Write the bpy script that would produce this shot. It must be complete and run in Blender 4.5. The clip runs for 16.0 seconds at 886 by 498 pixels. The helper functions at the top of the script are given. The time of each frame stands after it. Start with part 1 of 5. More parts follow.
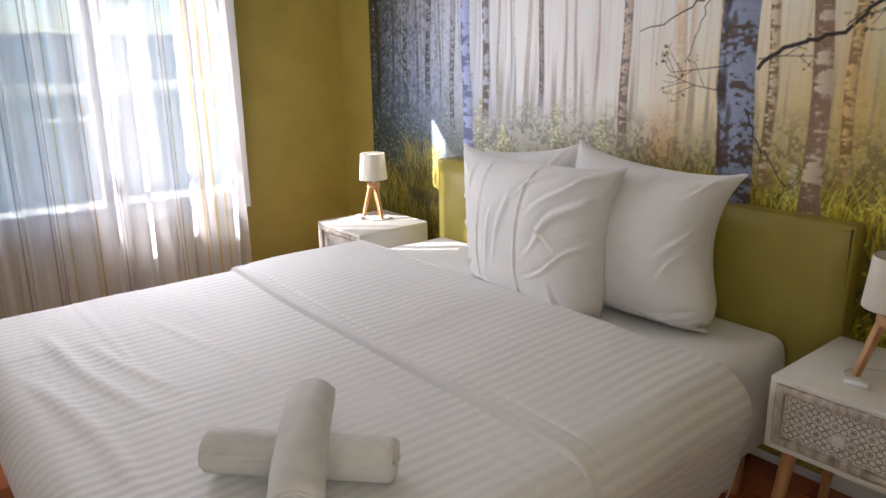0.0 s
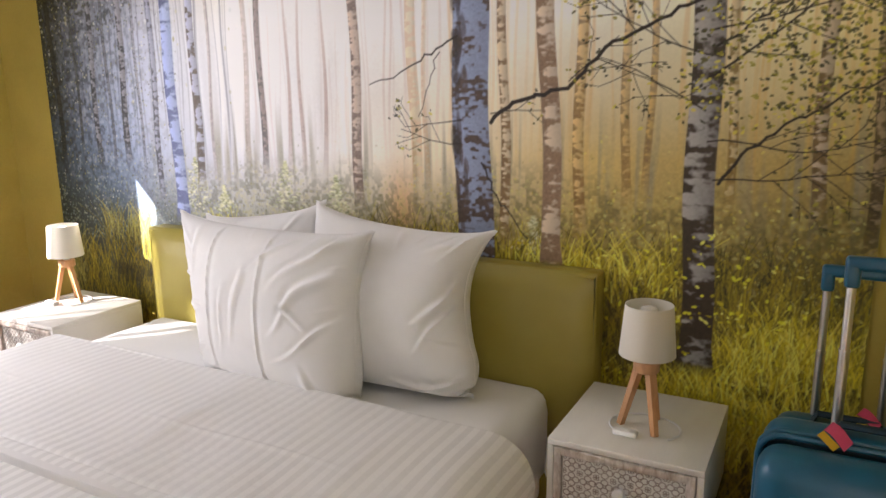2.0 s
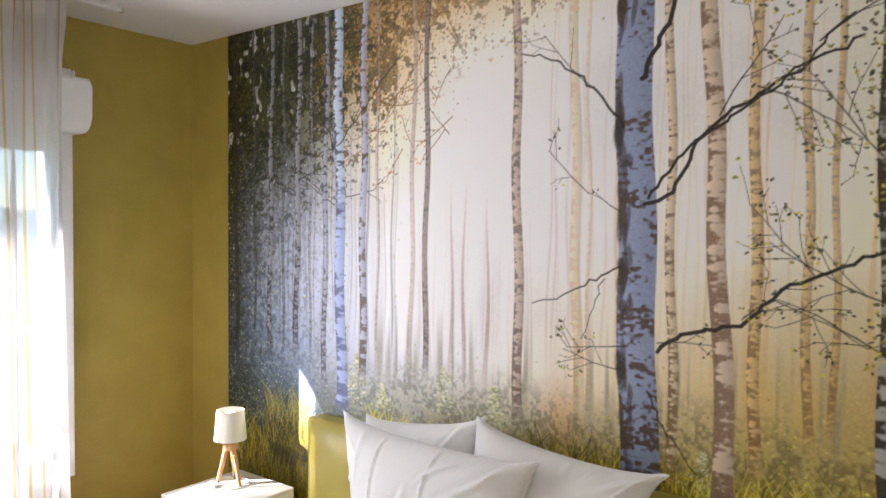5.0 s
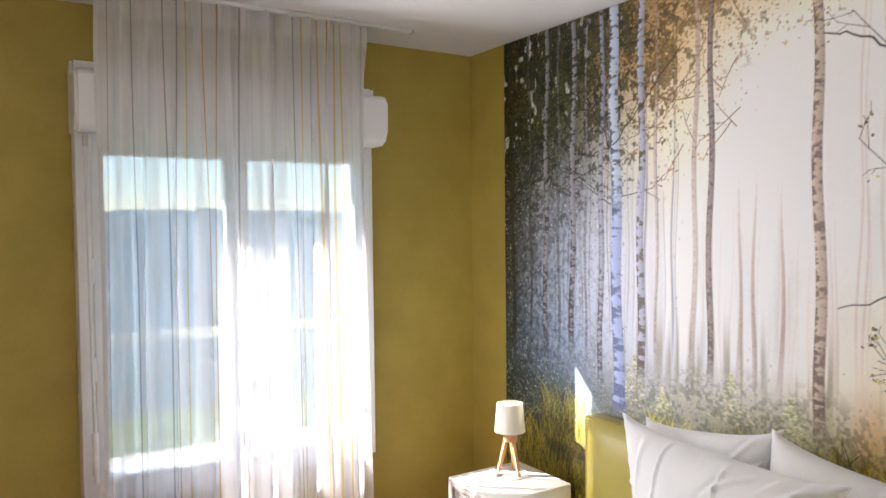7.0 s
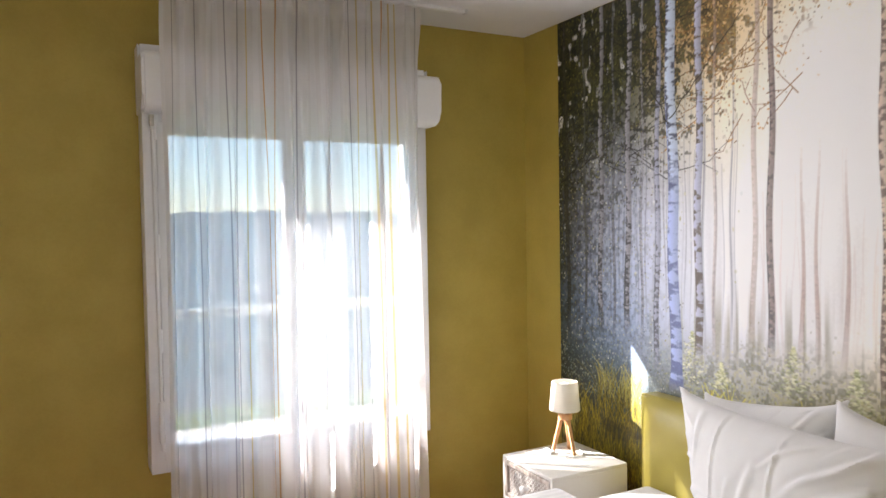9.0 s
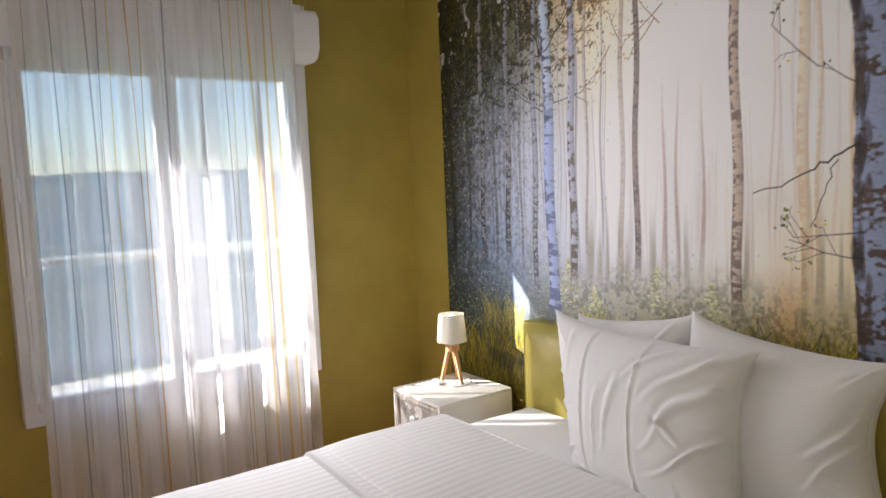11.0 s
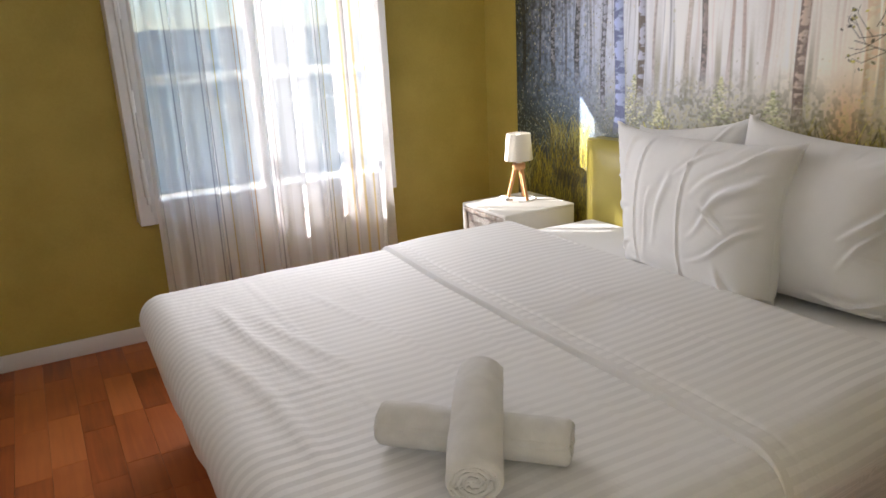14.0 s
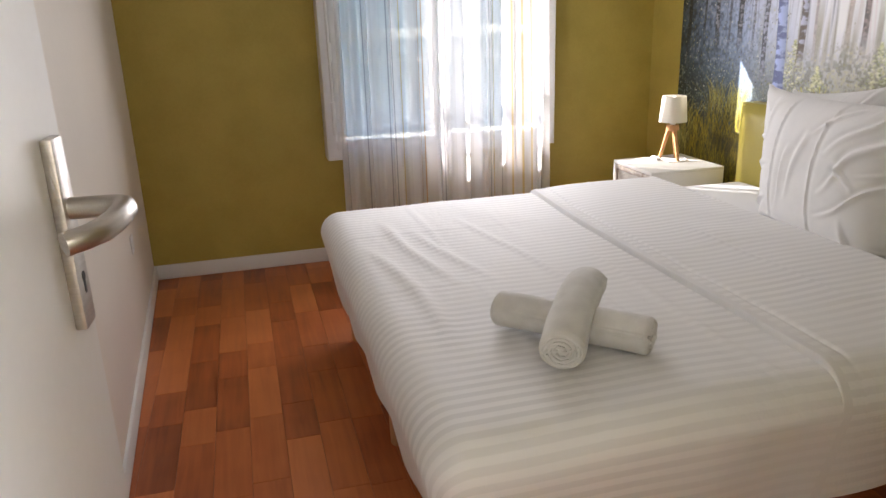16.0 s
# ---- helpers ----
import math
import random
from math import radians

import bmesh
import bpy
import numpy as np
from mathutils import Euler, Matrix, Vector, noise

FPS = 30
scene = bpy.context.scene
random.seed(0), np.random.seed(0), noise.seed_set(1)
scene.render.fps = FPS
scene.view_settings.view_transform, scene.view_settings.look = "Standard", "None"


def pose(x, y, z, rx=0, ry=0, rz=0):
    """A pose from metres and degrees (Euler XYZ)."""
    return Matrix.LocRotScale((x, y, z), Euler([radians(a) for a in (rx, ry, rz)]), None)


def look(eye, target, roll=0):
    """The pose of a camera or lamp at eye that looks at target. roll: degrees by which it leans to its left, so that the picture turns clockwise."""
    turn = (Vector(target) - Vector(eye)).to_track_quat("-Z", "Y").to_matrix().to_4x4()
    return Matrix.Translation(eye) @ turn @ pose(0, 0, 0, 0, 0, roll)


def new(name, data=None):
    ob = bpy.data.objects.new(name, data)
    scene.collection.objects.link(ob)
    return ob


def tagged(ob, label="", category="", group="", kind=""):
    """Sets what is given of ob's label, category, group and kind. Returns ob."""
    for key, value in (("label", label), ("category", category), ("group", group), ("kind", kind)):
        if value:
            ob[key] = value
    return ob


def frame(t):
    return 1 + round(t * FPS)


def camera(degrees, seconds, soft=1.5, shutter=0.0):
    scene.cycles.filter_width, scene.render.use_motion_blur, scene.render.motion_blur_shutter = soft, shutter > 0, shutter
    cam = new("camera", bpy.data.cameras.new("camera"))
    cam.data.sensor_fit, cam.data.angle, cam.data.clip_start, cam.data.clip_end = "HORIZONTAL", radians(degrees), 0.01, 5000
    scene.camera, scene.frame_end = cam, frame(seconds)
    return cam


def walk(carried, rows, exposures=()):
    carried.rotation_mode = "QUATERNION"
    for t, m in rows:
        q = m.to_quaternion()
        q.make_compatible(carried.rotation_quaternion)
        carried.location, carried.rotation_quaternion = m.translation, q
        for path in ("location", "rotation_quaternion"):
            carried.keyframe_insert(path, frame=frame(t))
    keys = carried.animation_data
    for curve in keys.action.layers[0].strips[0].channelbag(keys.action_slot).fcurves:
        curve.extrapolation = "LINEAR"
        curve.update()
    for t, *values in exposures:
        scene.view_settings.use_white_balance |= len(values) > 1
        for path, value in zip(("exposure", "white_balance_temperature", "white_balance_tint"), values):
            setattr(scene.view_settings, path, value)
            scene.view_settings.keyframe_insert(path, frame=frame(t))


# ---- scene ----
cam = camera(62.7, 16.0)
PATH = [
    (0, (0.875, 1.635, 1.318), (2.089, 3.132, 0.785), -0.8),
    (0.5, (0.922, 1.734, 1.321), (2.305, 3.079, 0.79), -1.3),
    (1, (1.004, 1.802, 1.329), (2.5, 3.028, 0.818), -1.6),
    (1.5, (1.024, 1.837, 1.335), (2.642, 2.909, 0.853), -1.1),
    (2, (1.012, 1.863, 1.342), (2.734, 2.787, 0.916), -0.7),
    (2.5, (1.006, 1.876, 1.359), (2.784, 2.721, 1.006), -0.1),
    (3, (1.009, 1.878, 1.378), (2.81, 2.718, 1.15), 0.6),
    (3.2, (1.005, 1.878, 1.395), (2.804, 2.733, 1.219), 0.8),
    (5.3, (0.924, 1.987, 1.62), (2.442, 3.288, 1.564), 0.1),
    (5.5, (0.925, 1.994, 1.617), (2.392, 3.353, 1.562), -0.1),
    (6, (0.905, 2.002, 1.621), (2.244, 3.487, 1.559), -0.2),
    (6.5, (0.908, 1.991, 1.636), (2.089, 3.603, 1.564), -0.5),
    (7, (0.869, 1.994, 1.628), (1.931, 3.687, 1.56), -0.6),
    (7.5, (0.842, 1.992, 1.62), (1.814, 3.739, 1.55), -0.7),
    (8, (0.855, 1.984, 1.605), (1.77, 3.761, 1.532), -0.8),
    (8.2, (0.849, 1.986, 1.587), (1.757, 3.767, 1.52), -0.8),
    (10.3, (0.893, 1.949, 1.482), (1.956, 3.64, 1.369), -1.8),
    (10.5, (0.899, 1.945, 1.475), (1.988, 3.617, 1.341), -2.0),
    (11, (0.919, 1.914, 1.452), (2.068, 3.539, 1.255), -2.3),
    (11.5, (0.921, 1.91, 1.414), (2.11, 3.496, 1.146), -2.6),
    (12, (0.897, 1.922, 1.377), (2.092, 3.488, 1.035), -2.7),
    (12.5, (0.886, 1.904, 1.346), (2.052, 3.476, 0.938), -2.7),
    (13, (0.861, 1.877, 1.312), (1.964, 3.478, 0.844), -2.7),
    (13.5, (0.834, 1.808, 1.296), (1.852, 3.451, 0.78), -2.7),
    (14, (0.808, 1.718, 1.295), (1.738, 3.398, 0.733), -2.8),
    (14.5, (0.77, 1.666, 1.273), (1.593, 3.389, 0.679), -2.6),
    (15, (0.772, 1.587, 1.27), (1.478, 3.355, 0.657), -2.2),
    (15.5, (0.77, 1.451, 1.261), (1.34, 3.266, 0.644), -2.0),
    (16, (0.765, 1.36, 1.247), (1.254, 3.201, 0.636), -1.9),
]
EXPOSURES = [(0.0, 2.25, 6200, 18), (0.5, 2.35, 6250, 18), (1.5, 2.5, 6350, 19), (3.0, 2.73, 6550, 20), (5.5, 2.65, 6150, 17), (8.0, 2.65, 6350, 17), (11.0, 2.2, 6350, 17), (12.5, 2.02, 6350, 16), (14.5, 2.28, 6400, 16), (16.0, 2.3, 6400, 17)]
walk(cam, [(t, look(eye, target, roll)) for t, eye, target, roll in PATH], EXPOSURES)
XE, YN, XW, YS, TOP = 3.03, 5.15, 0.24, 1.45, 2.5
SKY, SUN, HALL_FILL, WINDOW_FILL = 0.08, 5.0, 33, 3.6

# ---- world, sun ----
wd = bpy.data.worlds.new("world")
scene.world = wd
wd.use_nodes = True
wn = wd.node_tree.nodes
sky = wn.new("ShaderNodeTexSky")
sky.sky_type, sky.sun_disc = "NISHITA", False
sky.air_density, sky.dust_density, sky.ozone_density = 1.0, 0.2, 3.0
sky.sun_elevation, sky.sun_rotation = radians(35.1), radians(-48)
wn["Background"].inputs["Strength"].default_value = SKY
wd.node_tree.links.new(sky.outputs[0], wn["Background"].inputs[0])
sun = new("sun", bpy.data.lights.new("sun", "SUN"))
sun.data.energy, sun.data.angle, sun.data.color = SUN, radians(0.6), (1.0, 0.97, 0.92)
sun.matrix_world = look((0, 0, 0), (1.12, -1.0, -1.057))
# added area lamp before the curtain, on its room side; fills in window light
window_fill = new("window_fill_lamp", bpy.data.lights.new("window_fill_lamp", "AREA"))
window_fill.data.shape, window_fill.data.size, window_fill.data.size_y = "RECTANGLE", 1.15, 1.34
window_fill.data.energy, window_fill.data.color = WINDOW_FILL, (1.0, 0.99, 0.98)
window_fill.matrix_world = look((1.77, 4.74, 1.32), (1.77, 0, 1.32))
# added area lamp in an invented opening of the unseen hallway, brightens the room
hall_fill = new("hall_fill_lamp", bpy.data.lights.new("hall_fill_lamp", "AREA"))
hall_fill.data.shape, hall_fill.data.size, hall_fill.data.size_y = "RECTANGLE", 1.8, 1.9
hall_fill.data.energy, hall_fill.data.color = HALL_FILL, (0.93, 0.97, 1.0)
hall_fill.matrix_world = look((XE + 0.12, 0.1, 1.35), (0, 0.1, 1.35))


# ---- materials ----
def material(name, rough=0.6, metal=0.0):
    m = bpy.data.materials.new(name)
    m.use_nodes = True
    p = m.node_tree.nodes["Principled BSDF"]
    p.inputs["Roughness"].default_value, p.inputs["Metallic"].default_value = rough, metal
    return m, m.node_tree.nodes, m.node_tree.links, p


def mottled(name, a, b, scale=6.0, rough=0.6, bump=0.1, fine=120.0, metal=0.0, stretch=(1, 1, 1), depth=0.002, lo=0.35, hi=0.65, sheen=0.0):
    """Two tones mixed by a coarse and a fine noise, with fine relief."""
    m, n, l, p = material(name, rough, metal)
    co = n.new("ShaderNodeTexCoord")
    mp = n.new("ShaderNodeMapping")
    mp.inputs["Scale"].default_value = stretch
    l.new(co.outputs["Object"], mp.inputs[0])
    n1, n2 = n.new("ShaderNodeTexNoise"), n.new("ShaderNodeTexNoise")
    n1.inputs["Scale"].default_value, n1.inputs["Detail"].default_value = scale, 5
    n2.inputs["Scale"].default_value, n2.inputs["Detail"].default_value = fine, 3
    for q in (n1, n2):
        l.new(mp.outputs[0], q.inputs["Vector"])
    add = n.new("ShaderNodeMath")
    add.operation = "MULTIPLY_ADD"
    add.inputs[1].default_value = 0.3
    l.new(n2.outputs[0], add.inputs[0])
    l.new(n1.outputs[0], add.inputs[2])
    rp = n.new("ShaderNodeValToRGB")
    rp.color_ramp.elements[0].position, rp.color_ramp.elements[1].position = lo + 0.15, hi + 0.15
    rp.color_ramp.elements[0].color, rp.color_ramp.elements[1].color = (*a, 1), (*b, 1)
    l.new(add.outputs[0], rp.inputs[0])
    l.new(rp.outputs[0], p.inputs["Base Color"])
    bp = n.new("ShaderNodeBump")
    bp.inputs["Strength"].default_value, bp.inputs["Distance"].default_value = bump, depth
    l.new(n2.outputs[0], bp.inputs["Height"])
    l.new(bp.outputs[0], p.inputs["Normal"])
    p.inputs["Sheen Weight"].default_value = sheen
    return m


OLIVE = mottled("olive_paint", (0.43, 0.335, 0.066), (0.485, 0.378, 0.080), 5.0, 0.55, 0.25, 90, depth=0.003)
CREAM = mottled("cream_paint", (0.74, 0.69, 0.62), (0.78, 0.73, 0.66), 1.5, 0.5, 0.15, 90)
WHITE = mottled("white_paint", (0.78, 0.78, 0.77), (0.83, 0.83, 0.82), 1.5, 0.6, 0.1, 140)
DOORWHITE = mottled("door_paint", (0.76, 0.75, 0.72), (0.80, 0.79, 0.76), 1.2, 0.4, 0.05, 60)
PVC = mottled("white_pvc", (0.82, 0.83, 0.84), (0.86, 0.87, 0.88), 3, 0.3, 0.02, 60)
LEATHER = mottled("olive_leatherette", (0.345, 0.285, 0.055), (0.385, 0.32, 0.064), 5, 0.38, 0.25, 400, depth=0.001)
COTTON = mottled("white_cotton", (0.80, 0.80, 0.79), (0.84, 0.84, 0.83), 4, 0.8, 0.2, 500, sheen=0.2)
PILLOWCASE = mottled("white_pillowcase", (0.75, 0.745, 0.735), (0.79, 0.785, 0.775), 9, 0.75, 0.3, 350, sheen=0.2)
TOWEL = mottled("terry_towel", (0.66, 0.65, 0.62), (0.74, 0.73, 0.70), 25, 0.95, 0.5, 420, depth=0.004, sheen=0.4)
STANDWHITE = mottled("whitewashed_wood", (0.765, 0.75, 0.70), (0.80, 0.785, 0.735), 8, 0.5, 0.12, 80, stretch=(1, 3, 1))
WASHED = mottled("worn_whitewash", (0.33, 0.255, 0.20), (0.66, 0.61, 0.55), 14, 0.6, 0.3, 90, stretch=(1, 3, 1), lo=0.33, hi=0.62)
LATTICE = mottled("carved_grey_wood", (0.34, 0.29, 0.25), (0.48, 0.43, 0.38), 20, 0.65, 0.3, 90)
OAK = mottled("pale_wood", (0.48, 0.24, 0.10), (0.62, 0.34, 0.16), 9, 0.45, 0.2, 60, stretch=(6, 6, 0.8))
HEM = mottled("plain_cotton_hem", (0.75, 0.745, 0.735), (0.79, 0.785, 0.775), 6, 0.75, 0.25, 400)
STEEL = mottled("brushed_metal", (0.52, 0.49, 0.45), (0.62, 0.59, 0.55), 20, 0.33, 0.1, 300, metal=1.0, stretch=(1, 1, 8))
ALU = mottled("aluminium_tube", (0.62, 0.62, 0.62), (0.72, 0.72, 0.72), 20, 0.3, 0.05, 200, metal=1.0)
TEAL = mottled("teal_shell", (0.006, 0.085, 0.16), (0.008, 0.105, 0.19), 12, 0.28, 0.15, 500, depth=0.001)
NAVY = mottled("dark_teal_fabric", (0.008, 0.028, 0.05), (0.012, 0.04, 0.065), 12, 0.7, 0.4, 500)
PINK = mottled("pink_tag", (0.85, 0.10, 0.22), (0.9, 0.13, 0.26), 10, 0.5, 0.1, 100)
YELLOW = mottled("yellow_tag", (0.85, 0.55, 0.03), (0.9, 0.6, 0.05), 10, 0.5, 0.1, 100)
BLACK = mottled("black_plastic", (0.02, 0.02, 0.02), (0.03, 0.03, 0.03), 10, 0.5, 0.05, 100)
CORD = mottled("white_plastic", (0.78, 0.78, 0.77), (0.82, 0.82, 0.81), 10, 0.35, 0.02, 100)
BULB = mottled("opal_bulb", (0.85, 0.84, 0.80), (0.88, 0.87, 0.83), 10, 0.25, 0.0, 100)
SUBFLOOR = mottled("dark_joint", (0.10, 0.035, 0.015), (0.13, 0.05, 0.02), 10, 0.6, 0.1, 100)
TILE = mottled("grey_beige_floor", (0.17, 0.13, 0.095), (0.21, 0.165, 0.12), 5, 0.4, 0.1, 80)
MEADOW = mottled("meadow", (0.05, 0.105, 0.012), (0.085, 0.15, 0.025), 0.15, 0.9, 0.3, 3.0, depth=0.1)
# blue of the distant air is put into the hills' base colour
HILLS = mottled("haze_blue_hill", (0.045, 0.095, 0.14), (0.065, 0.12, 0.16), 0.03, 0.9, 0.3, 0.3, depth=2.0)
for _m in (MEADOW, HILLS):
    _m.node_tree.nodes["Principled BSDF"].inputs["Specular IOR Level"].default_value = 0.0
LEAF = mottled("hedge_leaf", (0.04, 0.09, 0.015), (0.09, 0.16, 0.03), 4, 0.7, 0.2, 20)
BARK = mottled("bark", (0.08, 0.055, 0.035), (0.13, 0.10, 0.07), 8, 0.9, 0.6, 50)
RENDERED = mottled("house_render", (0.62, 0.58, 0.50), (0.68, 0.64, 0.56), 3, 0.9, 0.4, 60)


def plank_material():
    """Cherry-coloured laminate; tone differs from board to board."""
    m, n, l, p = material("cherry_laminate", 0.30)
    co, info = n.new("ShaderNodeTexCoord"), n.new("ShaderNodeObjectInfo")
    sh = n.new("ShaderNodeVectorMath")
    sh.operation = "MULTIPLY_ADD"
    sh.inputs[1].default_value = (37, 53, 11)
    l.new(info.outputs["Random"], sh.inputs[0])
    l.new(co.outputs["Object"], sh.inputs[2])
    mp = n.new("ShaderNodeMapping")
    mp.inputs["Scale"].default_value = (42, 2.6, 4)
    l.new(sh.outputs[0], mp.inputs[0])
    nz, fig = n.new("ShaderNodeTexNoise"), n.new("ShaderNodeTexNoise")
    nz.inputs["Scale"].default_value, nz.inputs["Detail"].default_value, nz.inputs["Distortion"].default_value = 1.0, 4, 0.4
    fig.inputs["Scale"].default_value, fig.inputs["Detail"].default_value = 5.0, 2
    l.new(mp.outputs[0], nz.inputs["Vector"])
    l.new(sh.outputs[0], fig.inputs["Vector"])
    rp = n.new("ShaderNodeValToRGB")
    e = rp.color_ramp.elements
    e[0].position, e[0].color = 0.25, (0.21, 0.050, 0.016, 1)
    e[1].position, e[1].color = 0.78, (0.62, 0.205, 0.066, 1)
    mid = e.new(0.5)
    mid.color = (0.45, 0.122, 0.038, 1)
    mix = n.new("ShaderNodeMath")
    mix.operation = "MULTIPLY_ADD"
    mix.inputs[1].default_value = 0.3
    l.new(fig.outputs[0], mix.inputs[0])
    sc = n.new("ShaderNodeMath")
    sc.operation = "MULTIPLY_ADD"
    sc.inputs[1].default_value, sc.inputs[2].default_value = 0.40, -0.02
    l.new(info.outputs["Random"], sc.inputs[0])
    half = n.new("ShaderNodeMath")
    half.operation = "MULTIPLY_ADD"
    half.inputs[1].default_value = 0.42
    l.new(nz.outputs[0], half.inputs[0])
    l.new(sc.outputs[0], half.inputs[2])
    l.new(half.outputs[0], mix.inputs[2])
    l.new(mix.outputs[0], rp.inputs[0])
    l.new(rp.outputs[0], p.inputs["Base Color"])
    rr = n.new("ShaderNodeMath")
    rr.operation = "MULTIPLY_ADD"
    rr.inputs[1].default_value, rr.inputs[2].default_value = 0.2, 0.28
    l.new(nz.outputs[0], rr.inputs[0])
    l.new(rr.outputs[0], p.inputs["Roughness"])
    return m


def striped_cotton():
    """Satin-stripe cotton: bands 15 mm wide that differ in weave, along the bed; sheen painted as tone."""
    m, n, l, p = material("satin_stripe_cotton", 0.6)
    at = n.new("ShaderNodeUVMap")
    at.uv_map = "cloth"
    sep = n.new("ShaderNodeSeparateXYZ")
    l.new(at.outputs[0], sep.inputs[0])
    wave = n.new("ShaderNodeMath")
    wave.operation = "SINE"
    mul = n.new("ShaderNodeMath")
    mul.operation = "MULTIPLY"
    mul.inputs[1].default_value = 2 * math.pi / 0.034
    l.new(sep.outputs[1], mul.inputs[0])
    l.new(mul.outputs[0], wave.inputs[0])
    st = n.new("ShaderNodeMapRange")
    st.interpolation_type = "SMOOTHSTEP"
    st.inputs[1].default_value, st.inputs[2].default_value = -0.35, 0.35
    l.new(wave.outputs[0], st.inputs[0])
    rp = n.new("ShaderNodeValToRGB")
    # satin sheen put into base colour: alternate bands darker and lighter
    rp.color_ramp.elements[0].color, rp.color_ramp.elements[1].color = (0.735, 0.73, 0.72, 1), (0.84, 0.835, 0.825, 1)
    l.new(st.outputs[0], rp.inputs[0])
    nz = n.new("ShaderNodeTexNoise")
    nz.inputs["Scale"].default_value, nz.inputs["Detail"].default_value = 3.0, 4
    co = n.new("ShaderNodeTexCoord")
    l.new(co.outputs["Object"], nz.inputs["Vector"])
    # noise evens the bands out in patches, imitating sheen that comes and goes
    fade = n.new("ShaderNodeMix")
    fade.data_type = "RGBA"
    fade.inputs["B"].default_value = (0.80, 0.795, 0.785, 1)
    fr = n.new("ShaderNodeMapRange")
    fr.inputs[1].default_value, fr.inputs[2].default_value, fr.inputs[3].default_value, fr.inputs[4].default_value = 0.36, 0.66, 0.0, 0.75
    l.new(nz.outputs[0], fr.inputs[0])
    l.new(fr.outputs[0], fade.inputs["Factor"])
    l.new(rp.outputs[0], fade.inputs["A"])
    l.new(fade.outputs["Result"], p.inputs["Base Color"])
    ro = n.new("ShaderNodeMapRange")
    ro.inputs[3].default_value, ro.inputs[4].default_value = 0.8, 0.58
    l.new(st.outputs[0], ro.inputs[0])
    l.new(ro.outputs[0], p.inputs["Roughness"])
    weave = n.new("ShaderNodeTexNoise")
    weave.inputs["Scale"].default_value = 45
    l.new(co.outputs["Object"], weave.inputs["Vector"])
    bp = n.new("ShaderNodeBump")
    bp.inputs["Strength"].default_value, bp.inputs["Distance"].default_value = 0.35, 0.004
    l.new(weave.outputs[0], bp.inputs["Height"])
    l.new(bp.outputs[0], p.inputs["Normal"])
    return m


def sheer_material():
    """Sheer voile: threads let part of the light straight through, the rest glows in the cloth."""
    m, n, l, p = material("striped_voile", 0.8)
    at = n.new("ShaderNodeAttribute")
    at.attribute_name = "dye"
    tl, df, tr = n.new("ShaderNodeBsdfTranslucent"), n.new("ShaderNodeBsdfDiffuse"), n.new("ShaderNodeBsdfTransparent")
    m1, m2 = n.new("ShaderNodeMixShader"), n.new("ShaderNodeMixShader")
    m1.inputs[0].default_value = 0.4
    l.new(at.outputs["Color"], tl.inputs[0])
    l.new(at.outputs["Color"], df.inputs[0])
    l.new(tl.outputs[0], m1.inputs[1])
    l.new(df.outputs[0], m1.inputs[2])
    l.new(at.outputs["Alpha"], m2.inputs[0])
    l.new(tr.outputs[0], m2.inputs[1])
    l.new(m1.outputs[0], m2.inputs[2])
    l.new(m2.outputs[0], n["Material Output"].inputs[0])
    return m


def glass_material():
    m, n, l, p = material("window_glass", 0.02)
    tr, gl, mx, fr = n.new("ShaderNodeBsdfTransparent"), n.new("ShaderNodeBsdfGlossy"), n.new("ShaderNodeMixShader"), n.new("ShaderNodeFresnel")
    gl.inputs["Roughness"].default_value = 0.02
    tr.inputs[0].default_value = (0.95, 0.97, 0.96, 1)
    l.new(fr.outputs[0], mx.inputs[0])
    l.new(tr.outputs[0], mx.inputs[1])
    l.new(gl.outputs[0], mx.inputs[2])
    l.new(mx.outputs[0], n["Material Output"].inputs[0])
    return m


def print_material():
    """Printed wallpaper; the dyes lie in the sheet."""
    m, n, l, p = material("printed_wallpaper", 0.5)
    at = n.new("ShaderNodeAttribute")
    at.attribute_name = "dye"
    nz = n.new("ShaderNodeTexNoise")
    nz.inputs["Scale"].default_value = 220
    co = n.new("ShaderNodeTexCoord")
    l.new(co.outputs["Object"], nz.inputs["Vector"])
    bp = n.new("ShaderNodeBump")
    bp.inputs["Strength"].default_value, bp.inputs["Distance"].default_value = 0.12, 0.001
    l.new(nz.outputs[0], bp.inputs["Height"])
    l.new(bp.outputs[0], p.inputs["Normal"])
    l.new(at.outputs["Color"], p.inputs["Base Color"])
    return m


def shade_material():
    """Lampshade cloth that lets some light through."""
    m, n, l, p = material("lampshade_cloth", 0.9)
    nz = n.new("ShaderNodeTexNoise")
    nz.inputs["Scale"].default_value = 300
    co = n.new("ShaderNodeTexCoord")
    l.new(co.outputs["Object"], nz.inputs["Vector"])
    rp = n.new("ShaderNodeValToRGB")
    rp.color_ramp.elements[0].color, rp.color_ramp.elements[1].color = (0.86, 0.82, 0.72, 1), (0.90, 0.87, 0.78, 1)
    l.new(nz.outputs[0], rp.inputs[0])
    tl, df, mx = n.new("ShaderNodeBsdfTranslucent"), n.new("ShaderNodeBsdfDiffuse"), n.new("ShaderNodeMixShader")
    mx.inputs[0].default_value = 0.2
    for q in (tl, df):
        l.new(rp.outputs[0], q.inputs[0])
    l.new(df.outputs[0], mx.inputs[1])
    l.new(tl.outputs[0], mx.inputs[2])
    l.new(mx.outputs[0], n["Material Output"].inputs[0])
    return m


SHADE = shade_material()
PLANK, STRIPE, SHEER, GLASS, PRINT = plank_material(), striped_cotton(), sheer_material(), glass_material(), print_material()


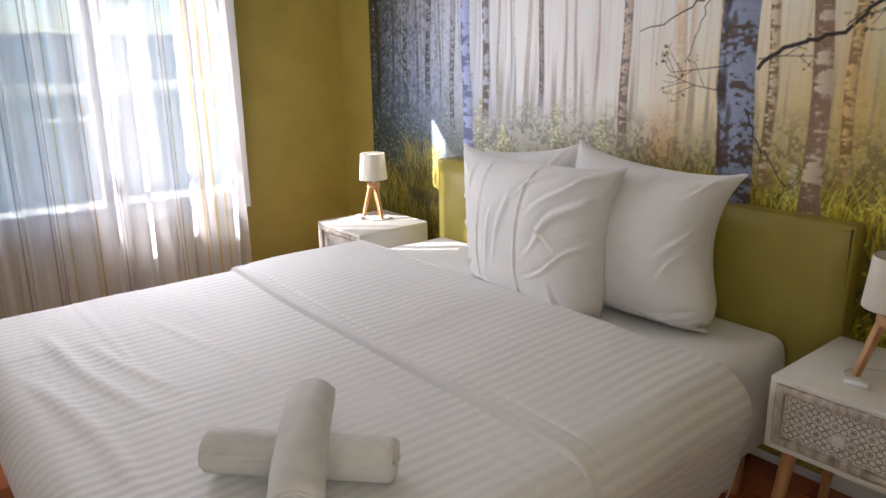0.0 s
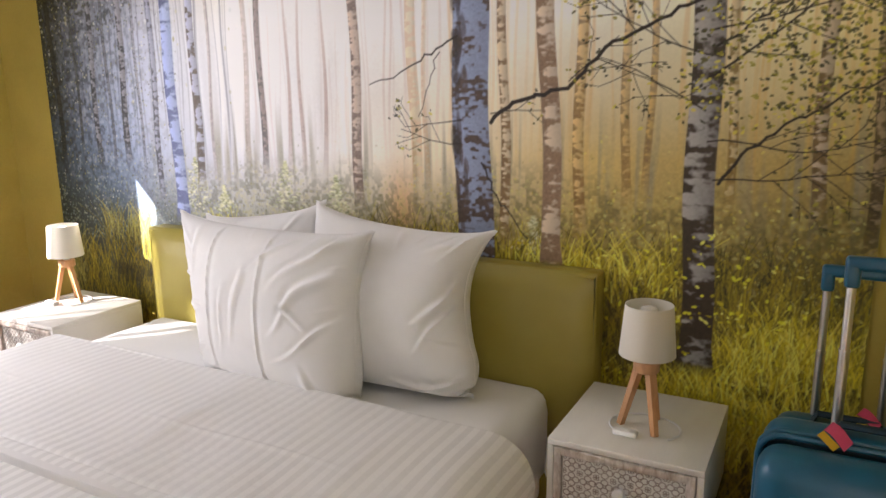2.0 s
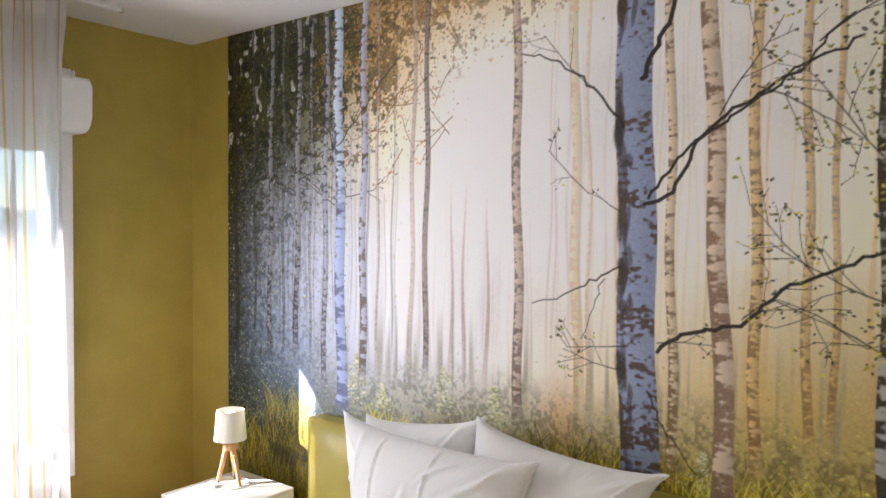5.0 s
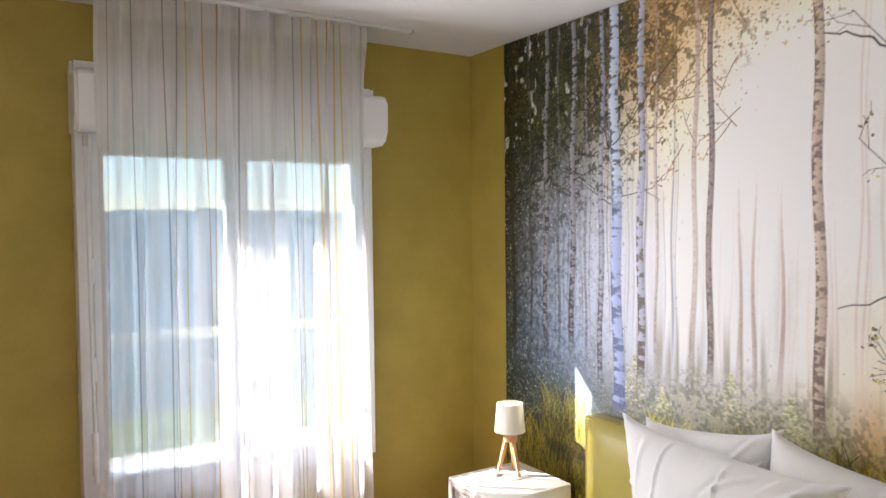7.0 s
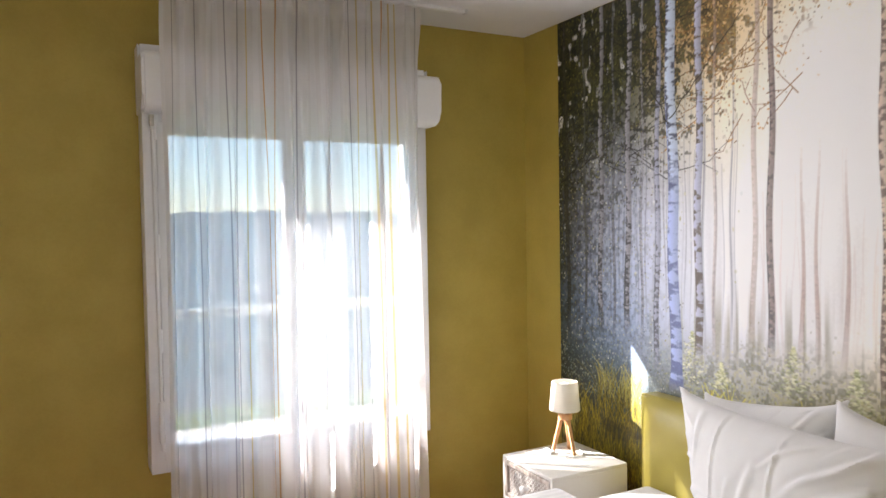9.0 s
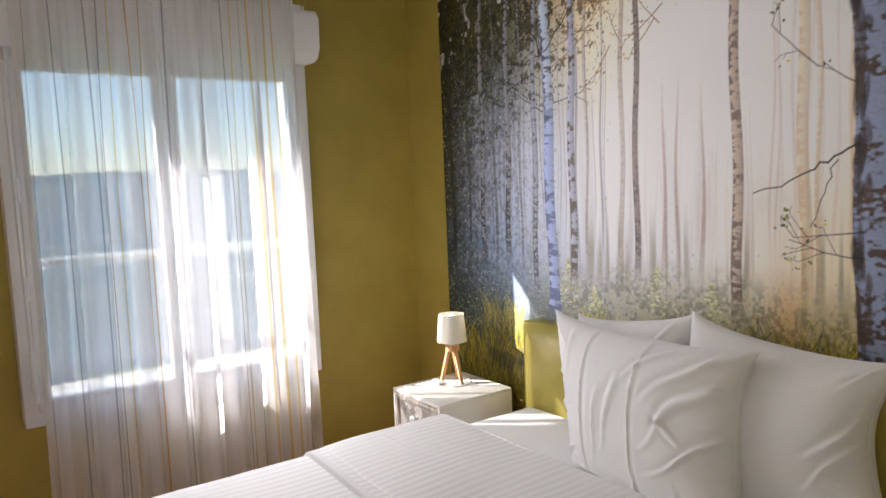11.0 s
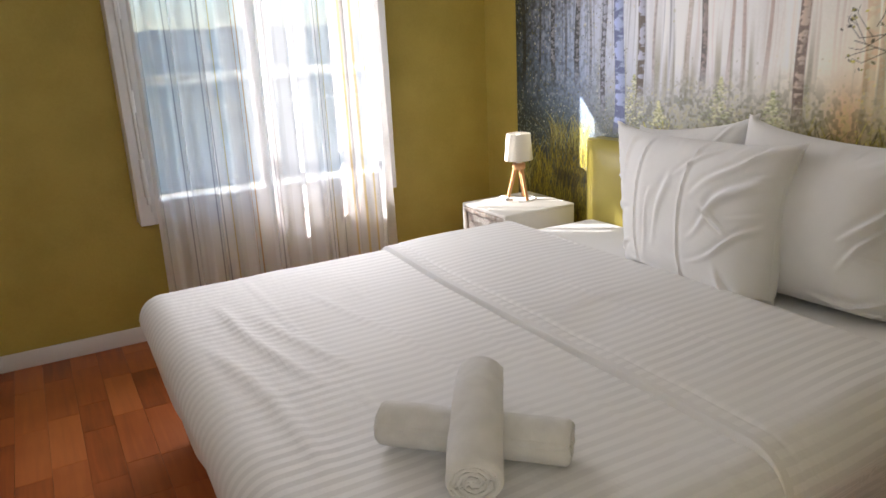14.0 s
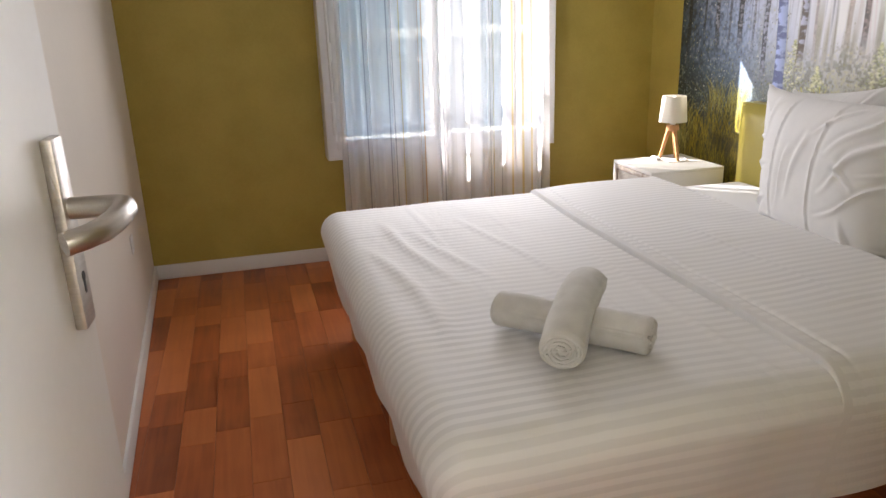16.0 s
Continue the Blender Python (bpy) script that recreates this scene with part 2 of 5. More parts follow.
# ---- mesh helpers ----
def link_mesh(name, bm, mat, smooth=True):
    me = bpy.data.meshes.new(name)
    bm.normal_update()
    bm.to_mesh(me)
    bm.free()
    me.materials.append(mat)
    if smooth:
        me.polygons.foreach_set("use_smooth", [True] * len(me.polygons))
        me.set_sharp_from_angle(angle=radians(38))
    return new(name, me)


def part(name, bm, mat, parent, label=""):
    ob = link_mesh(name, bm, mat)
    ob.parent = parent
    if label:
        ob["label"] = label
    return ob


def thing(name, label, category, group="", kind="", m=None):
    ob = new(name)
    ob.empty_display_size = 0.05
    if m is not None:
        ob.matrix_basis = m
    return tagged(ob, label, category, group, kind)


def single(name, bm, mat, label, category, group="", kind=""):
    return tagged(link_mesh(name, bm, mat), label, category, group, kind)


def box(lo, hi, bevel=0.0, seg=2, bm=None):
    one = bmesh.new()
    bmesh.ops.create_cube(one, size=1)
    for v in one.verts:
        v.co = Vector([(a + b) / 2 + c * (b - a) for a, b, c in zip(lo, hi, v.co)])
    if bevel:
        bmesh.ops.bevel(one, geom=one.edges[:], offset=bevel, segments=seg, affect="EDGES", profile=0.5)
    return merged(bm, one)


def merged(bm, one):
    if bm is None:
        return one
    me = bpy.data.meshes.new("tmp")
    one.to_mesh(me)
    one.free()
    bm.from_mesh(me)
    bpy.data.meshes.remove(me)
    return bm


def lathe(profile, seg=32, at=(0, 0, 0), bm=None):
    one = bmesh.new()
    rings = []
    for r, z in profile:
        if r < 1e-6:
            rings.append([one.verts.new((at[0], at[1], at[2] + z))])
        else:
            rings.append([one.verts.new((at[0] + r * math.cos(2 * math.pi * k / seg), at[1] + r * math.sin(2 * math.pi * k / seg), at[2] + z)) for k in range(seg)])
    for a, b in zip(rings, rings[1:]):
        for k in range(seg):
            q = [a[k % len(a)], a[(k + 1) % len(a)], b[(k + 1) % len(b)], b[k % len(b)]]
            q = list(dict.fromkeys(q))
            if len(q) > 2:
                one.faces.new(q)
    bmesh.ops.recalc_face_normals(one, faces=one.faces[:])
    return merged(bm, one)


def tube(points, radii, seg=10, bm=None, flat=1.0, closed=False):
    """A round bar along points; radii: one number or one for each point."""
    one = bmesh.new()
    pts = [Vector(p) for p in points]
    radii = [radii] * len(pts) if isinstance(radii, (int, float)) else radii
    up = Vector((0, 0, 1))
    rings = []
    for i, p in enumerate(pts):
        if closed:
            d = (pts[(i + 1) % len(pts)] - pts[i - 1]).normalized()
        else:
            d = (pts[min(i + 1, len(pts) - 1)] - pts[max(i - 1, 0)]).normalized()
        s = d.cross(up) if abs(d.z) < 0.95 else d.cross(Vector((0, 1, 0)))
        s.normalize()
        w = s.cross(d)
        rings.append([one.verts.new(p + radii[i] * (math.cos(2 * math.pi * k / seg) * s + flat * math.sin(2 * math.pi * k / seg) * w)) for k in range(seg)])
    n = len(rings)
    for i in range(n if closed else n - 1):
        a, b = rings[i], rings[(i + 1) % n]
        for k in range(seg):
            one.faces.new((a[k], a[(k + 1) % seg], b[(k + 1) % seg], b[k]))
    if not closed:
        one.faces.new(rings[0])
        one.faces.new(rings[-1])
    bmesh.ops.recalc_face_normals(one, faces=one.faces[:])
    return merged(bm, one)


def sheet(nu, nv, fn, uv=None, bm=None):
    """A grid surface fn(i / nu, j / nv) -> place."""
    one = bmesh.new()
    vs = [[one.verts.new(fn(i / nu, j / nv)) for j in range(nv + 1)] for i in range(nu + 1)]
    lay = one.loops.layers.uv.new("cloth") if uv else None
    for i in range(nu):
        for j in range(nv):
            f = one.faces.new((vs[i][j], vs[i + 1][j], vs[i + 1][j + 1], vs[i][j + 1]))
            if uv:
                for lp, (a, b) in zip(f.loops, ((i, j), (i + 1, j), (i + 1, j + 1), (i, j + 1))):
                    lp[lay].uv = uv(a / nu, b / nv)
    return merged(bm, one)


def smoothstep(a, b, x):
    t = min(1.0, max(0.0, (x - a) / (b - a)))
    return t * t * (3 - 2 * t)


# ---- the room ----
OX0, OX1, OZ0, OZ1 = 1.165, 2.375, 0.62, 2.02   # window opening


def structure(name, bm, mat, label, category):
    return single(name, bm, mat, label, category, kind="structure")


structure("ceiling", box((-0.2, -1.2, TOP), (XE + 0.2, YN + 0.16, TOP + 0.15)), WHITE, "smooth matt white ceiling", "ceiling")
wn_ = box((-0.2, YN, -0.02), (OX0, YN + 0.16, TOP))
box((OX1, YN, -0.02), (XE, YN + 0.16, TOP), bm=wn_)
box((OX0, YN, -0.02), (OX1, YN + 0.16, OZ0), bm=wn_)
box((OX0, YN, OZ1), (OX1, YN + 0.16, TOP), bm=wn_)
structure("wall_north", wn_, OLIVE, "olive yellow painted wall around the window", "wall")
we = box((XE, YS - 0.15, -0.02), (XE + 0.2, YN + 0.16, TOP))
# unseen hallway stretch, with an invented opening for the added lamp
box((XE, -1.2, -0.02), (XE + 0.2, -0.8, TOP), bm=we)
box((XE, 1.0, -0.02), (XE + 0.2, YS - 0.15, TOP), bm=we)
box((XE, -0.8, -0.02), (XE + 0.2, 1.0, 0.4), bm=we)
box((XE, -0.8, 2.3), (XE + 0.2, 1.0, TOP), bm=we)
structure("wall_east", we, OLIVE, "olive yellow painted wall behind the forest wallpaper", "wall")
wb = bmesh.new()
for vx in ((XW + 0.19, YS - 0.15), (XW, YN), (-0.2, YN), (-0.2, YS - 0.15)):
    wb.verts.new((*vx, -0.02))
base_face = wb.faces.new(wb.verts[:])
ext = bmesh.ops.extrude_face_region(wb, geom=[base_face])
bmesh.ops.translate(wb, verts=[v for v in ext["geom"] if isinstance(v, bmesh.types.BMVert)], vec=(0, 0, TOP + 0.02))
bmesh.ops.recalc_face_normals(wb, faces=wb.faces[:])
structure("wall_west", wb, CREAM, "cream painted plaster wall", "wall")
DX0, DX1 = 0.50, 1.33
ws = box((0.43, YS - 0.15, -0.02), (DX0, YS, TOP))
box((DX1, YS - 0.15, -0.02), (XE, YS, TOP), bm=ws)
box((DX0, YS - 0.15, 2.05), (DX1, YS, TOP), bm=ws)
structure("wall_south", ws, OLIVE, "olive yellow painted wall with the doorway", "wall")
# hallway walls and floor, unseen; the floor is dark to curb bounced light
hall = box((-0.2, -1.2, -0.02), (-0.05, YS - 0.15, TOP))
box((-0.05, -1.2, -0.02), (XE, -1.05, TOP), bm=hall)
structure("wall_hall", hall, CREAM, "plain cream walls of the hallway", "wall")
structure("floor_hall", box((-0.05, -1.05, -0.04), (XE, YS - 0.075, -0.001)), TILE, "plain hallway floor", "floor")


# ---- outdoors ----
structure("ground", sheet(60, 60, lambda a, b: Vector((-900 + 1800 * a, -900 + 1800 * b, -3.2 + 0.6 * noise.noise((a * 9, b * 9, 0))))), MEADOW, "green meadow below the window", "ground")


# hill slopes; their haze lies in the material's colour, not in the air
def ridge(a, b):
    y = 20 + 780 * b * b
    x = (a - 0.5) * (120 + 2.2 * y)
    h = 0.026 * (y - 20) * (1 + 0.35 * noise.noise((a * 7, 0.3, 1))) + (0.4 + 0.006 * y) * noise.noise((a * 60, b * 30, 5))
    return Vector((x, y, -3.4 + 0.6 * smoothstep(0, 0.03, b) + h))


structure("backdrop", sheet(220, 60, ridge), HILLS, "wooded hills in the distance, haze tinted into their blue-green colour", "hill")


def blobs(count, spread, size, seed):
    """A crown of many small leaf clumps."""
    rnd = random.Random(seed)
    bm = bmesh.new()
    for _ in range(count):
        c = Vector((rnd.gauss(0, spread[0]), rnd.gauss(0, spread[1]), rnd.gauss(0, spread[2])))
        for _ in range(5):
            d = Vector((rnd.uniform(-1, 1), rnd.uniform(-1, 1), rnd.uniform(-1, 1))) * size
            e = Vector((rnd.uniform(-1, 1), rnd.uniform(-1, 1), rnd.uniform(-1, 1))) * size
            f = Vector((rnd.uniform(-1, 1), rnd.uniform(-1, 1), rnd.uniform(-1, 1))) * size * 0.6
            q = [bm.verts.new(c + f + w) for w in (d, e, -d, -e)]
            bm.faces.new(q)
    return bm


def tree(x, y, h, seed):
    t = thing("tree", "leafy green tree in the meadow beyond the window", "tree", "trees outside", m=pose(x, y, -3.2))
    part("trunk", tube([(0, 0, -0.4), (0.1, 0, h * 0.3), (0, 0.1, h * 0.7)], [0.03 * h, 0.022 * h, 0.008 * h], 8), BARK, t)
    cr = blobs(1500, (h * 0.14, h * 0.14, h * 0.16), h * 0.016, seed)
    for v in cr.verts:
        v.co.z += h * 0.62
    part("crown", cr, LEAF, t)


for tx, ty, th, sd in ((10.6, 18, 6.4, 1), (13.5, 21, 6.8, 2)):
    tree(tx, ty, th, sd)

# ---- skirting ----
def skirting(name, x0, y0, x1, y1):
    """A white board 75 mm high along a wall, with its face to the right of the way."""
    d = Vector((x1 - x0, y1 - y0, 0))
    ln = d.length
    bm = box((0, -0.014, 0), (ln, -0.002, 0.075), 0.003)
    ob = structure(name, bm, WHITE, "white painted skirting board", "skirting")
    ob.matrix_basis = Matrix.Translation((x0, y0, 0.001)) @ pose(0, 0, 0, 0, 0, math.degrees(math.atan2(d.y, d.x)))
    return ob


skirting("baseboard_north", XW, YN, XE, YN)
skirting("baseboard_east", XE, YN - 0.016, XE, YS)
skirting("baseboard_west", XW + 0.172, YS + 0.04, XW + 0.0008, YN - 0.016)
skirting("baseboard_south", XE - 0.016, YS, DX1 + 0.07, YS)

# ---- window ----
win = thing("window_1", "white plastic double casement window behind a sheer curtain", "window", kind="structure")
WX0, WX1, WZ0, WZ1, WY = 1.155, 2.385, 0.565, 2.0, 5.0


def ring(x0, x1, z0, z1, y0, y1, w, bev=0.004):
    bm = box((x0, y0, z0), (x0 + w, y1, z1), bev)
    box((x1 - w, y0, z0), (x1, y1, z1), bev, bm=bm)
    box((x0 + w - 0.002, y0 + 0.002, z0), (x1 - w + 0.002, y1 - 0.002, z0 + w), bev, bm=bm)
    box((x0 + w - 0.002, y0 + 0.002, z1 - w), (x1 - w + 0.002, y1 - 0.002, z1), bev, bm=bm)
    return bm


part("window_frame", ring(WX0, WX1, WZ0, WZ1, WY + 0.02, YN - 0.002, 0.06), PVC, win)
MX = 1.755
for a, b in ((WX0 + 0.05, MX - 0.002), (MX + 0.002, WX1 - 0.05)):
    sash = part("casement", ring(a, b, WZ0 + 0.05, WZ1 - 0.05, WY + 0.012, WY + 0.062, 0.045, 0.006), PVC, win)
    pane = part("pane", box((a + 0.04, WY + 0.034, WZ0 + 0.09), (b - 0.04, WY + 0.04, WZ1 - 0.09)), GLASS, win)
    pane.visible_shadow = False
part("meeting_strip", box((MX - 0.022, WY - 0.004, WZ0 + 0.052), (MX + 0.022, WY + 0.0125, WZ1 - 0.052), 0.004), PVC, win)
for hz in (0.66, 1.05, 1.42, 1.88):
    part("hinge", tube([(WX0 + 0.045, WY + 0.004, hz), (WX0 + 0.045, WY + 0.004, hz + 0.09)], 0.008, 10), PVC, win, "white hinge barrel")
hd = box((MX - 0.014, WY - 0.016, 1.16), (MX + 0.014, WY - 0.004, 1.26), 0.004)
tube([(MX, WY - 0.016, 1.21), (MX, WY - 0.05, 1.21), (MX, WY - 0.055, 1.10)], 0.009, 8, bm=hd)
part("window_handle", hd, PVC, win)
part("window_sill", box((OX0 - 0.03, YN + 0.165, OZ0 - 0.05), (OX1 + 0.03, YN + 0.30, OZ0 - 0.005), 0.006), RENDERED, win, "outer stone sill")
for gz, gr in ((1.165, 0.022), (1.03, 0.006)):
    gb = tube([(OX0 + 0.001, YN + 0.09, gz), (OX1 - 0.001, YN + 0.09, gz)], gr, 12)
    part("guard_bar", gb, PVC, win, "white guard bar outside the glass")

for lo, hi in (((OX0 + 0.001, YN + 0.001, OZ0), (OX0 + 0.006, YN + 0.165, OZ1)), ((OX1 - 0.006, YN + 0.001, OZ0), (OX1 - 0.001, YN + 0.165, OZ1)),
               ((OX0 + 0.007, YN + 0.001, OZ0 + 0.001), (OX1 - 0.007, YN + 0.165, OZ0 + 0.006)), ((OX0 + 0.007, YN + 0.001, OZ1 - 0.006), (OX1 - 0.007, YN + 0.165, OZ1 - 0.001))):
    part("reveal_lining", box(lo, hi), PVC, win, "white lining of the window opening")

# roller shutter box over the window
sb = thing("shutter_box", "white plastic roller shutter box above the window", "shutter box")


def shutter_profile():
    pts = [(YN - 0.003, 1.985), (4.965, 1.985)]
    for k in range(7):
        a = math.pi / 2 * k / 6
        pts.append((4.955 - 0.055 * math.sin(a) + 0.0, 2.04 - 0.055 * math.cos(a)))
    for k in range(7):
        a = math.pi / 2 * k / 6
        pts.append((4.93 - 0.03 * math.cos(a), 2.175 + 0.03 * math.sin(a)))
    pts += [(5.06, 2.205), (5.06, 2.26), (YN - 0.003, 2.26)]
    return pts


def prism(prof, x0, x1, bevel=0.0):
    bm = bmesh.new()
    a = [bm.verts.new((x0, y, z)) for y, z in prof]
    b = [bm.verts.new((x1, y, z)) for y, z in prof]
    n = len(prof)
    for i in range(n):
        bm.faces.new((a[i], a[(i + 1) % n], b[(i + 1) % n], b[i]))
    fa, fb = bm.faces.new(a), bm.faces.new(b)
    bmesh.ops.recalc_face_normals(bm, faces=bm.faces[:])
    if bevel:
        bmesh.ops.bevel(bm, geom=list(fa.edges) + list(fb.edges), offset=bevel, segments=3, affect="EDGES")
    return bm


part("housing", prism(shutter_profile(), 1.155, 2.405, 0.006), PVC, sb)
part("end_cap", prism([(5.145, 1.99), (4.97, 1.99), (4.91, 2.04), (4.905, 2.17), (4.93, 2.20), (5.05, 2.2), (5.05, 2.255), (5.145, 2.255)], 2.405, 2.412, 0.002), PVC, sb)
part("end_cap", prism([(5.145, 1.99), (4.97, 1.99), (4.91, 2.04), (4.905, 2.17), (4.93, 2.20), (5.05, 2.2), (5.05, 2.255), (5.145, 2.255)], 1.148, 1.155, 0.002), PVC, sb)
rod = thing("shutter_crank", "thin white crank rod hanging beside the window", "crank rod")
part("rod", tube([(1.195, 4.985, 0.70), (1.19, 4.985, 1.30), (1.187, 4.985, 1.975)], 0.006, 8), CORD, rod)
part("grip", tube([(1.195, 4.98, 0.70), (1.193, 4.98, 0.86)], 0.011, 10), CORD, rod)
part("universal_joint", box((1.178, 4.976, 1.93), (1.196, 4.994, 1.975), 0.004), STEEL, rod)

# ---- curtain ----
rail = thing("curtain_rail", "slim white curtain rail on the ceiling", "curtain rail")
part("track", box((1.10, 4.835, TOP - 0.018), (2.50, 4.865, TOP - 0.001), 0.003), PVC, rail)
part("end_stop", box((2.50, 4.832, TOP - 0.02), (2.512, 4.868, TOP - 0.001), 0.003), ALU, rail)

CX0, CX1, CZ0, CZ1 = 1.205, 2.275, 0.035, TOP - 0.02


def curtain():
    rnd = random.Random(5)
    nu, nv = 900, 70
    folds = [(rnd.uniform(0, 6.28), rnd.uniform(0.6, 1.4)) for _ in range(4)]
    bm = bmesh.new()
    lay = bm.verts.layers.float_color.new("dye")
    stripes = []
    s = 0.0
    while s < 1:
        kind = rnd.choice("oygwwygw")
        stripes.append((s, {"o": 0.0045, "y": 0.0045, "g": 0.0035, "w": 0.016}[kind], {"o": (0.70, 0.44, 0.24), "y": (0.74, 0.60, 0.32), "g": (0.46, 0.45, 0.47), "w": (0.88, 0.88, 0.89)}[kind], {"o": 0.88, "y": 0.88, "g": 0.88, "w": 0.88}[kind]))
        s += rnd.uniform(0.022, 0.055)

    def place(i, j):
        u, v = i / nu, j / nv
        x = CX0 + (CX1 - CX0) * u
        z = CZ1 + (CZ0 - CZ1) * v
        pleat = math.cos(2 * math.pi * 12 * u)
        gather = 0.034 * (0.5 + 0.5 * pleat) ** 4 * (1 - smoothstep(0.02, 0.10, v))
        hang = sum(0.018 * a * math.sin(2 * math.pi * (f + 0.4 * a) * u + p + 0.9 * v * a) for f, (p, a) in zip((5, 8, 13, 19), folds))
        y = 4.85 - gather + (0.25 + 0.75 * smoothstep(0.0, 0.35, v)) * hang
        x += 0.012 * math.sin(2 * math.pi * 9 * u + 1.0) * smoothstep(0.05, 0.5, v) + 0.035 * (u - 0.5) * v
        return (x, y, z + 0.006 * math.sin(14 * u) * (v > 0.99))

    rows = []
    for i in range(nu + 1):
        col, u = [], i / nu
        dye, thick = (0.90, 0.89, 0.89), 0.80
        for s0, w, c, t in stripes:
            if s0 <= u < s0 + w:
                dye, thick = c, t
        for j in range(nv + 1):
            v = bm.verts.new(place(i, j))
            band = 0.92 if j < 3 else thick
            v[lay] = (*dye, max(thick, band) if j < 3 else (0.8 if j > nv - 2 else thick))
            col.append(v)
        rows.append(col)
    for i in range(nu):
        for j in range(nv):
            bm.faces.new((rows[i][j], rows[i + 1][j], rows[i + 1][j + 1], rows[i][j + 1]))
    return bm


single("curtain", curtain(), SHEER, "sheer white curtain with thin orange, yellow and grey stripes", "curtain")

# ---- door ----
door = thing("door_1", "white flush door standing open against the wall", "door", kind="structure", m=pose(0.475, YS + 0.012, 0, 0, 0, 85.6))
part("leaf", box((0.0, -0.02, 0.008), (0.83, 0.02, 2.035), 0.002), DOORWHITE, door)
fur = part("handle_plate", box((0.755, -0.033, 0.915), (0.795, -0.0195, 1.135), 0.003), STEEL, door, "brushed steel handle plate")
lev = tube([(0.775, -0.031, 1.055), (0.775, -0.072, 1.055), (0.772, -0.084, 1.055), (0.764, -0.092, 1.055), (0.750, -0.096, 1.055), (0.71, -0.094, 1.053), (0.685, -0.088, 1.051), (0.668, -0.076, 1.049), (0.655, -0.058, 1.046)], [0.0125, 0.0125, 0.013, 0.0135, 0.0135, 0.013, 0.013, 0.0125, 0.012], 18)
lever = part("lever", lev, STEEL, door, "brushed steel lever")
kh = tube([(0.775, -0.0328, 0.975), (0.775, -0.0336, 0.975)], 0.006, 10)
box((0.772, -0.0336, 0.955), (0.778, -0.0328, 0.975), bm=kh)
part("keyhole", kh, BLACK, fur)
frame_bm = box((DX0 - 0.05, YS - 0.155, 0), (DX0 - 0.012, YS + 0.004, 2.04), 0.004)
box((DX1, YS - 0.155, 0), (DX1 + 0.04, YS + 0.012, 2.08), 0.004, bm=frame_bm)
box((DX0 - 0.05, YS - 0.154, 2.042), (DX1, YS + 0.011, 2.08), 0.004, bm=frame_bm)
part("door_frame", frame_bm, DOORWHITE, door).matrix_parent_inverse = door.matrix_basis.inverted()

sw = thing("wall_socket", "small white socket plate on the cream wall", "socket", m=pose(XW + 0.05 * (YN - 4.36) * 0.985 + 0.001, 4.36, 0.42, 0, 0, 90 + 2.9))
part("plate", box((-0.036, -0.006, -0.036), (0.036, 0.0, 0.036), 0.003), CORD, sw)
part("insert", box((-0.02, -0.008, -0.02), (0.02, -0.0058, 0.02), 0.002), WHITE, sw)

# ---- bed ----
BY0, BY1, BX0, BX1, BZ = 2.53, 4.13, 1.06, 2.87, 0.50
bed = thing("bed", "double bed with olive leatherette headboard and white divan base", "bed")
part("base", box((BX0 + 0.02, BY0 + 0.01, 0.16), (BX1 - 0.002, BY1 - 0.01, 0.315), 0.015, 3), COTTON, bed, "white cloth-covered divan base")
part("mattress", box((BX0 + 0.01, BY0 + 0.006, 0.317), (BX1 - 0.006, BY1 - 0.006, BZ - 0.012), 0.05, 4), COTTON, bed)


def headboard():
    bm = bmesh.new()
    bmesh.ops.create_grid(bm, x_segments=60, y_segments=24, size=0.5)
    for v in bm.verts:
        a, b = v.co.x * 2, v.co.y * 2
        y = 3.31 + 0.898 * a
        z = 0.455 + 0.38 * b
        puff = (1 - abs(a) ** 10) ** 0.6 * (1 - abs(b) ** 8) ** 0.6
        v.co = Vector((2.945 - 0.062 * puff - 0.004 * noise.noise((y * 3, z * 3, 4)) * puff, y, z))
    return bm


hb = headboard()
box((2.945, 2.412, 0.075), (XE - 0.006, 4.208, 0.835), 0.012, 3, bm=hb)
part("headboard", hb, LEATHER, bed)
pts = [(2.942, 2.418, 0.08), (2.942, 2.418, 0.825), (2.942, 4.202, 0.825), (2.942, 4.202, 0.08)]
part("piping", tube(pts, 0.0055, 8), LEATHER, bed, "olive piping along the headboard edge")
for lx, ly in ((1.12, 4.08), (1.12, 3.29), (1.12, 2.60), (2.78, 2.60), (2.78, 4.06), (1.95, 3.33)):
    part("leg", lathe([(0.0, 0), (0.026, 0), (0.028, 0.004), (0.031, 0.155), (0.0, 0.162)], 20, (lx, ly, 0.0)), OAK, bed, "pale turned wooden leg")


def draped(px, py, x0, y0, y1, ztop, r, swell=0.0, foot=True):
    """Where a flat cloth point lies once the cloth hangs over the bed's edges."""
    cx = max(px, x0 + r) if foot else px
    cy = min(max(py, y0 + r), y1 - r)
    dx, dy = px - cx, py - cy
    d = math.hypot(dx, dy)
    if d < 1e-9:
        return Vector((px, py, ztop))
    nx, ny = dx / d, dy / d
    arc = r * math.pi / 2
    if d < arc:
        a = d / r
        return Vector((cx + nx * r * math.sin(a), cy + ny * r * math.sin(a), ztop - r * (1 - math.cos(a))))
    h = d - arc
    out = r + swell * h
    return Vector((cx + nx * out, cy + ny * out, ztop - r - h))


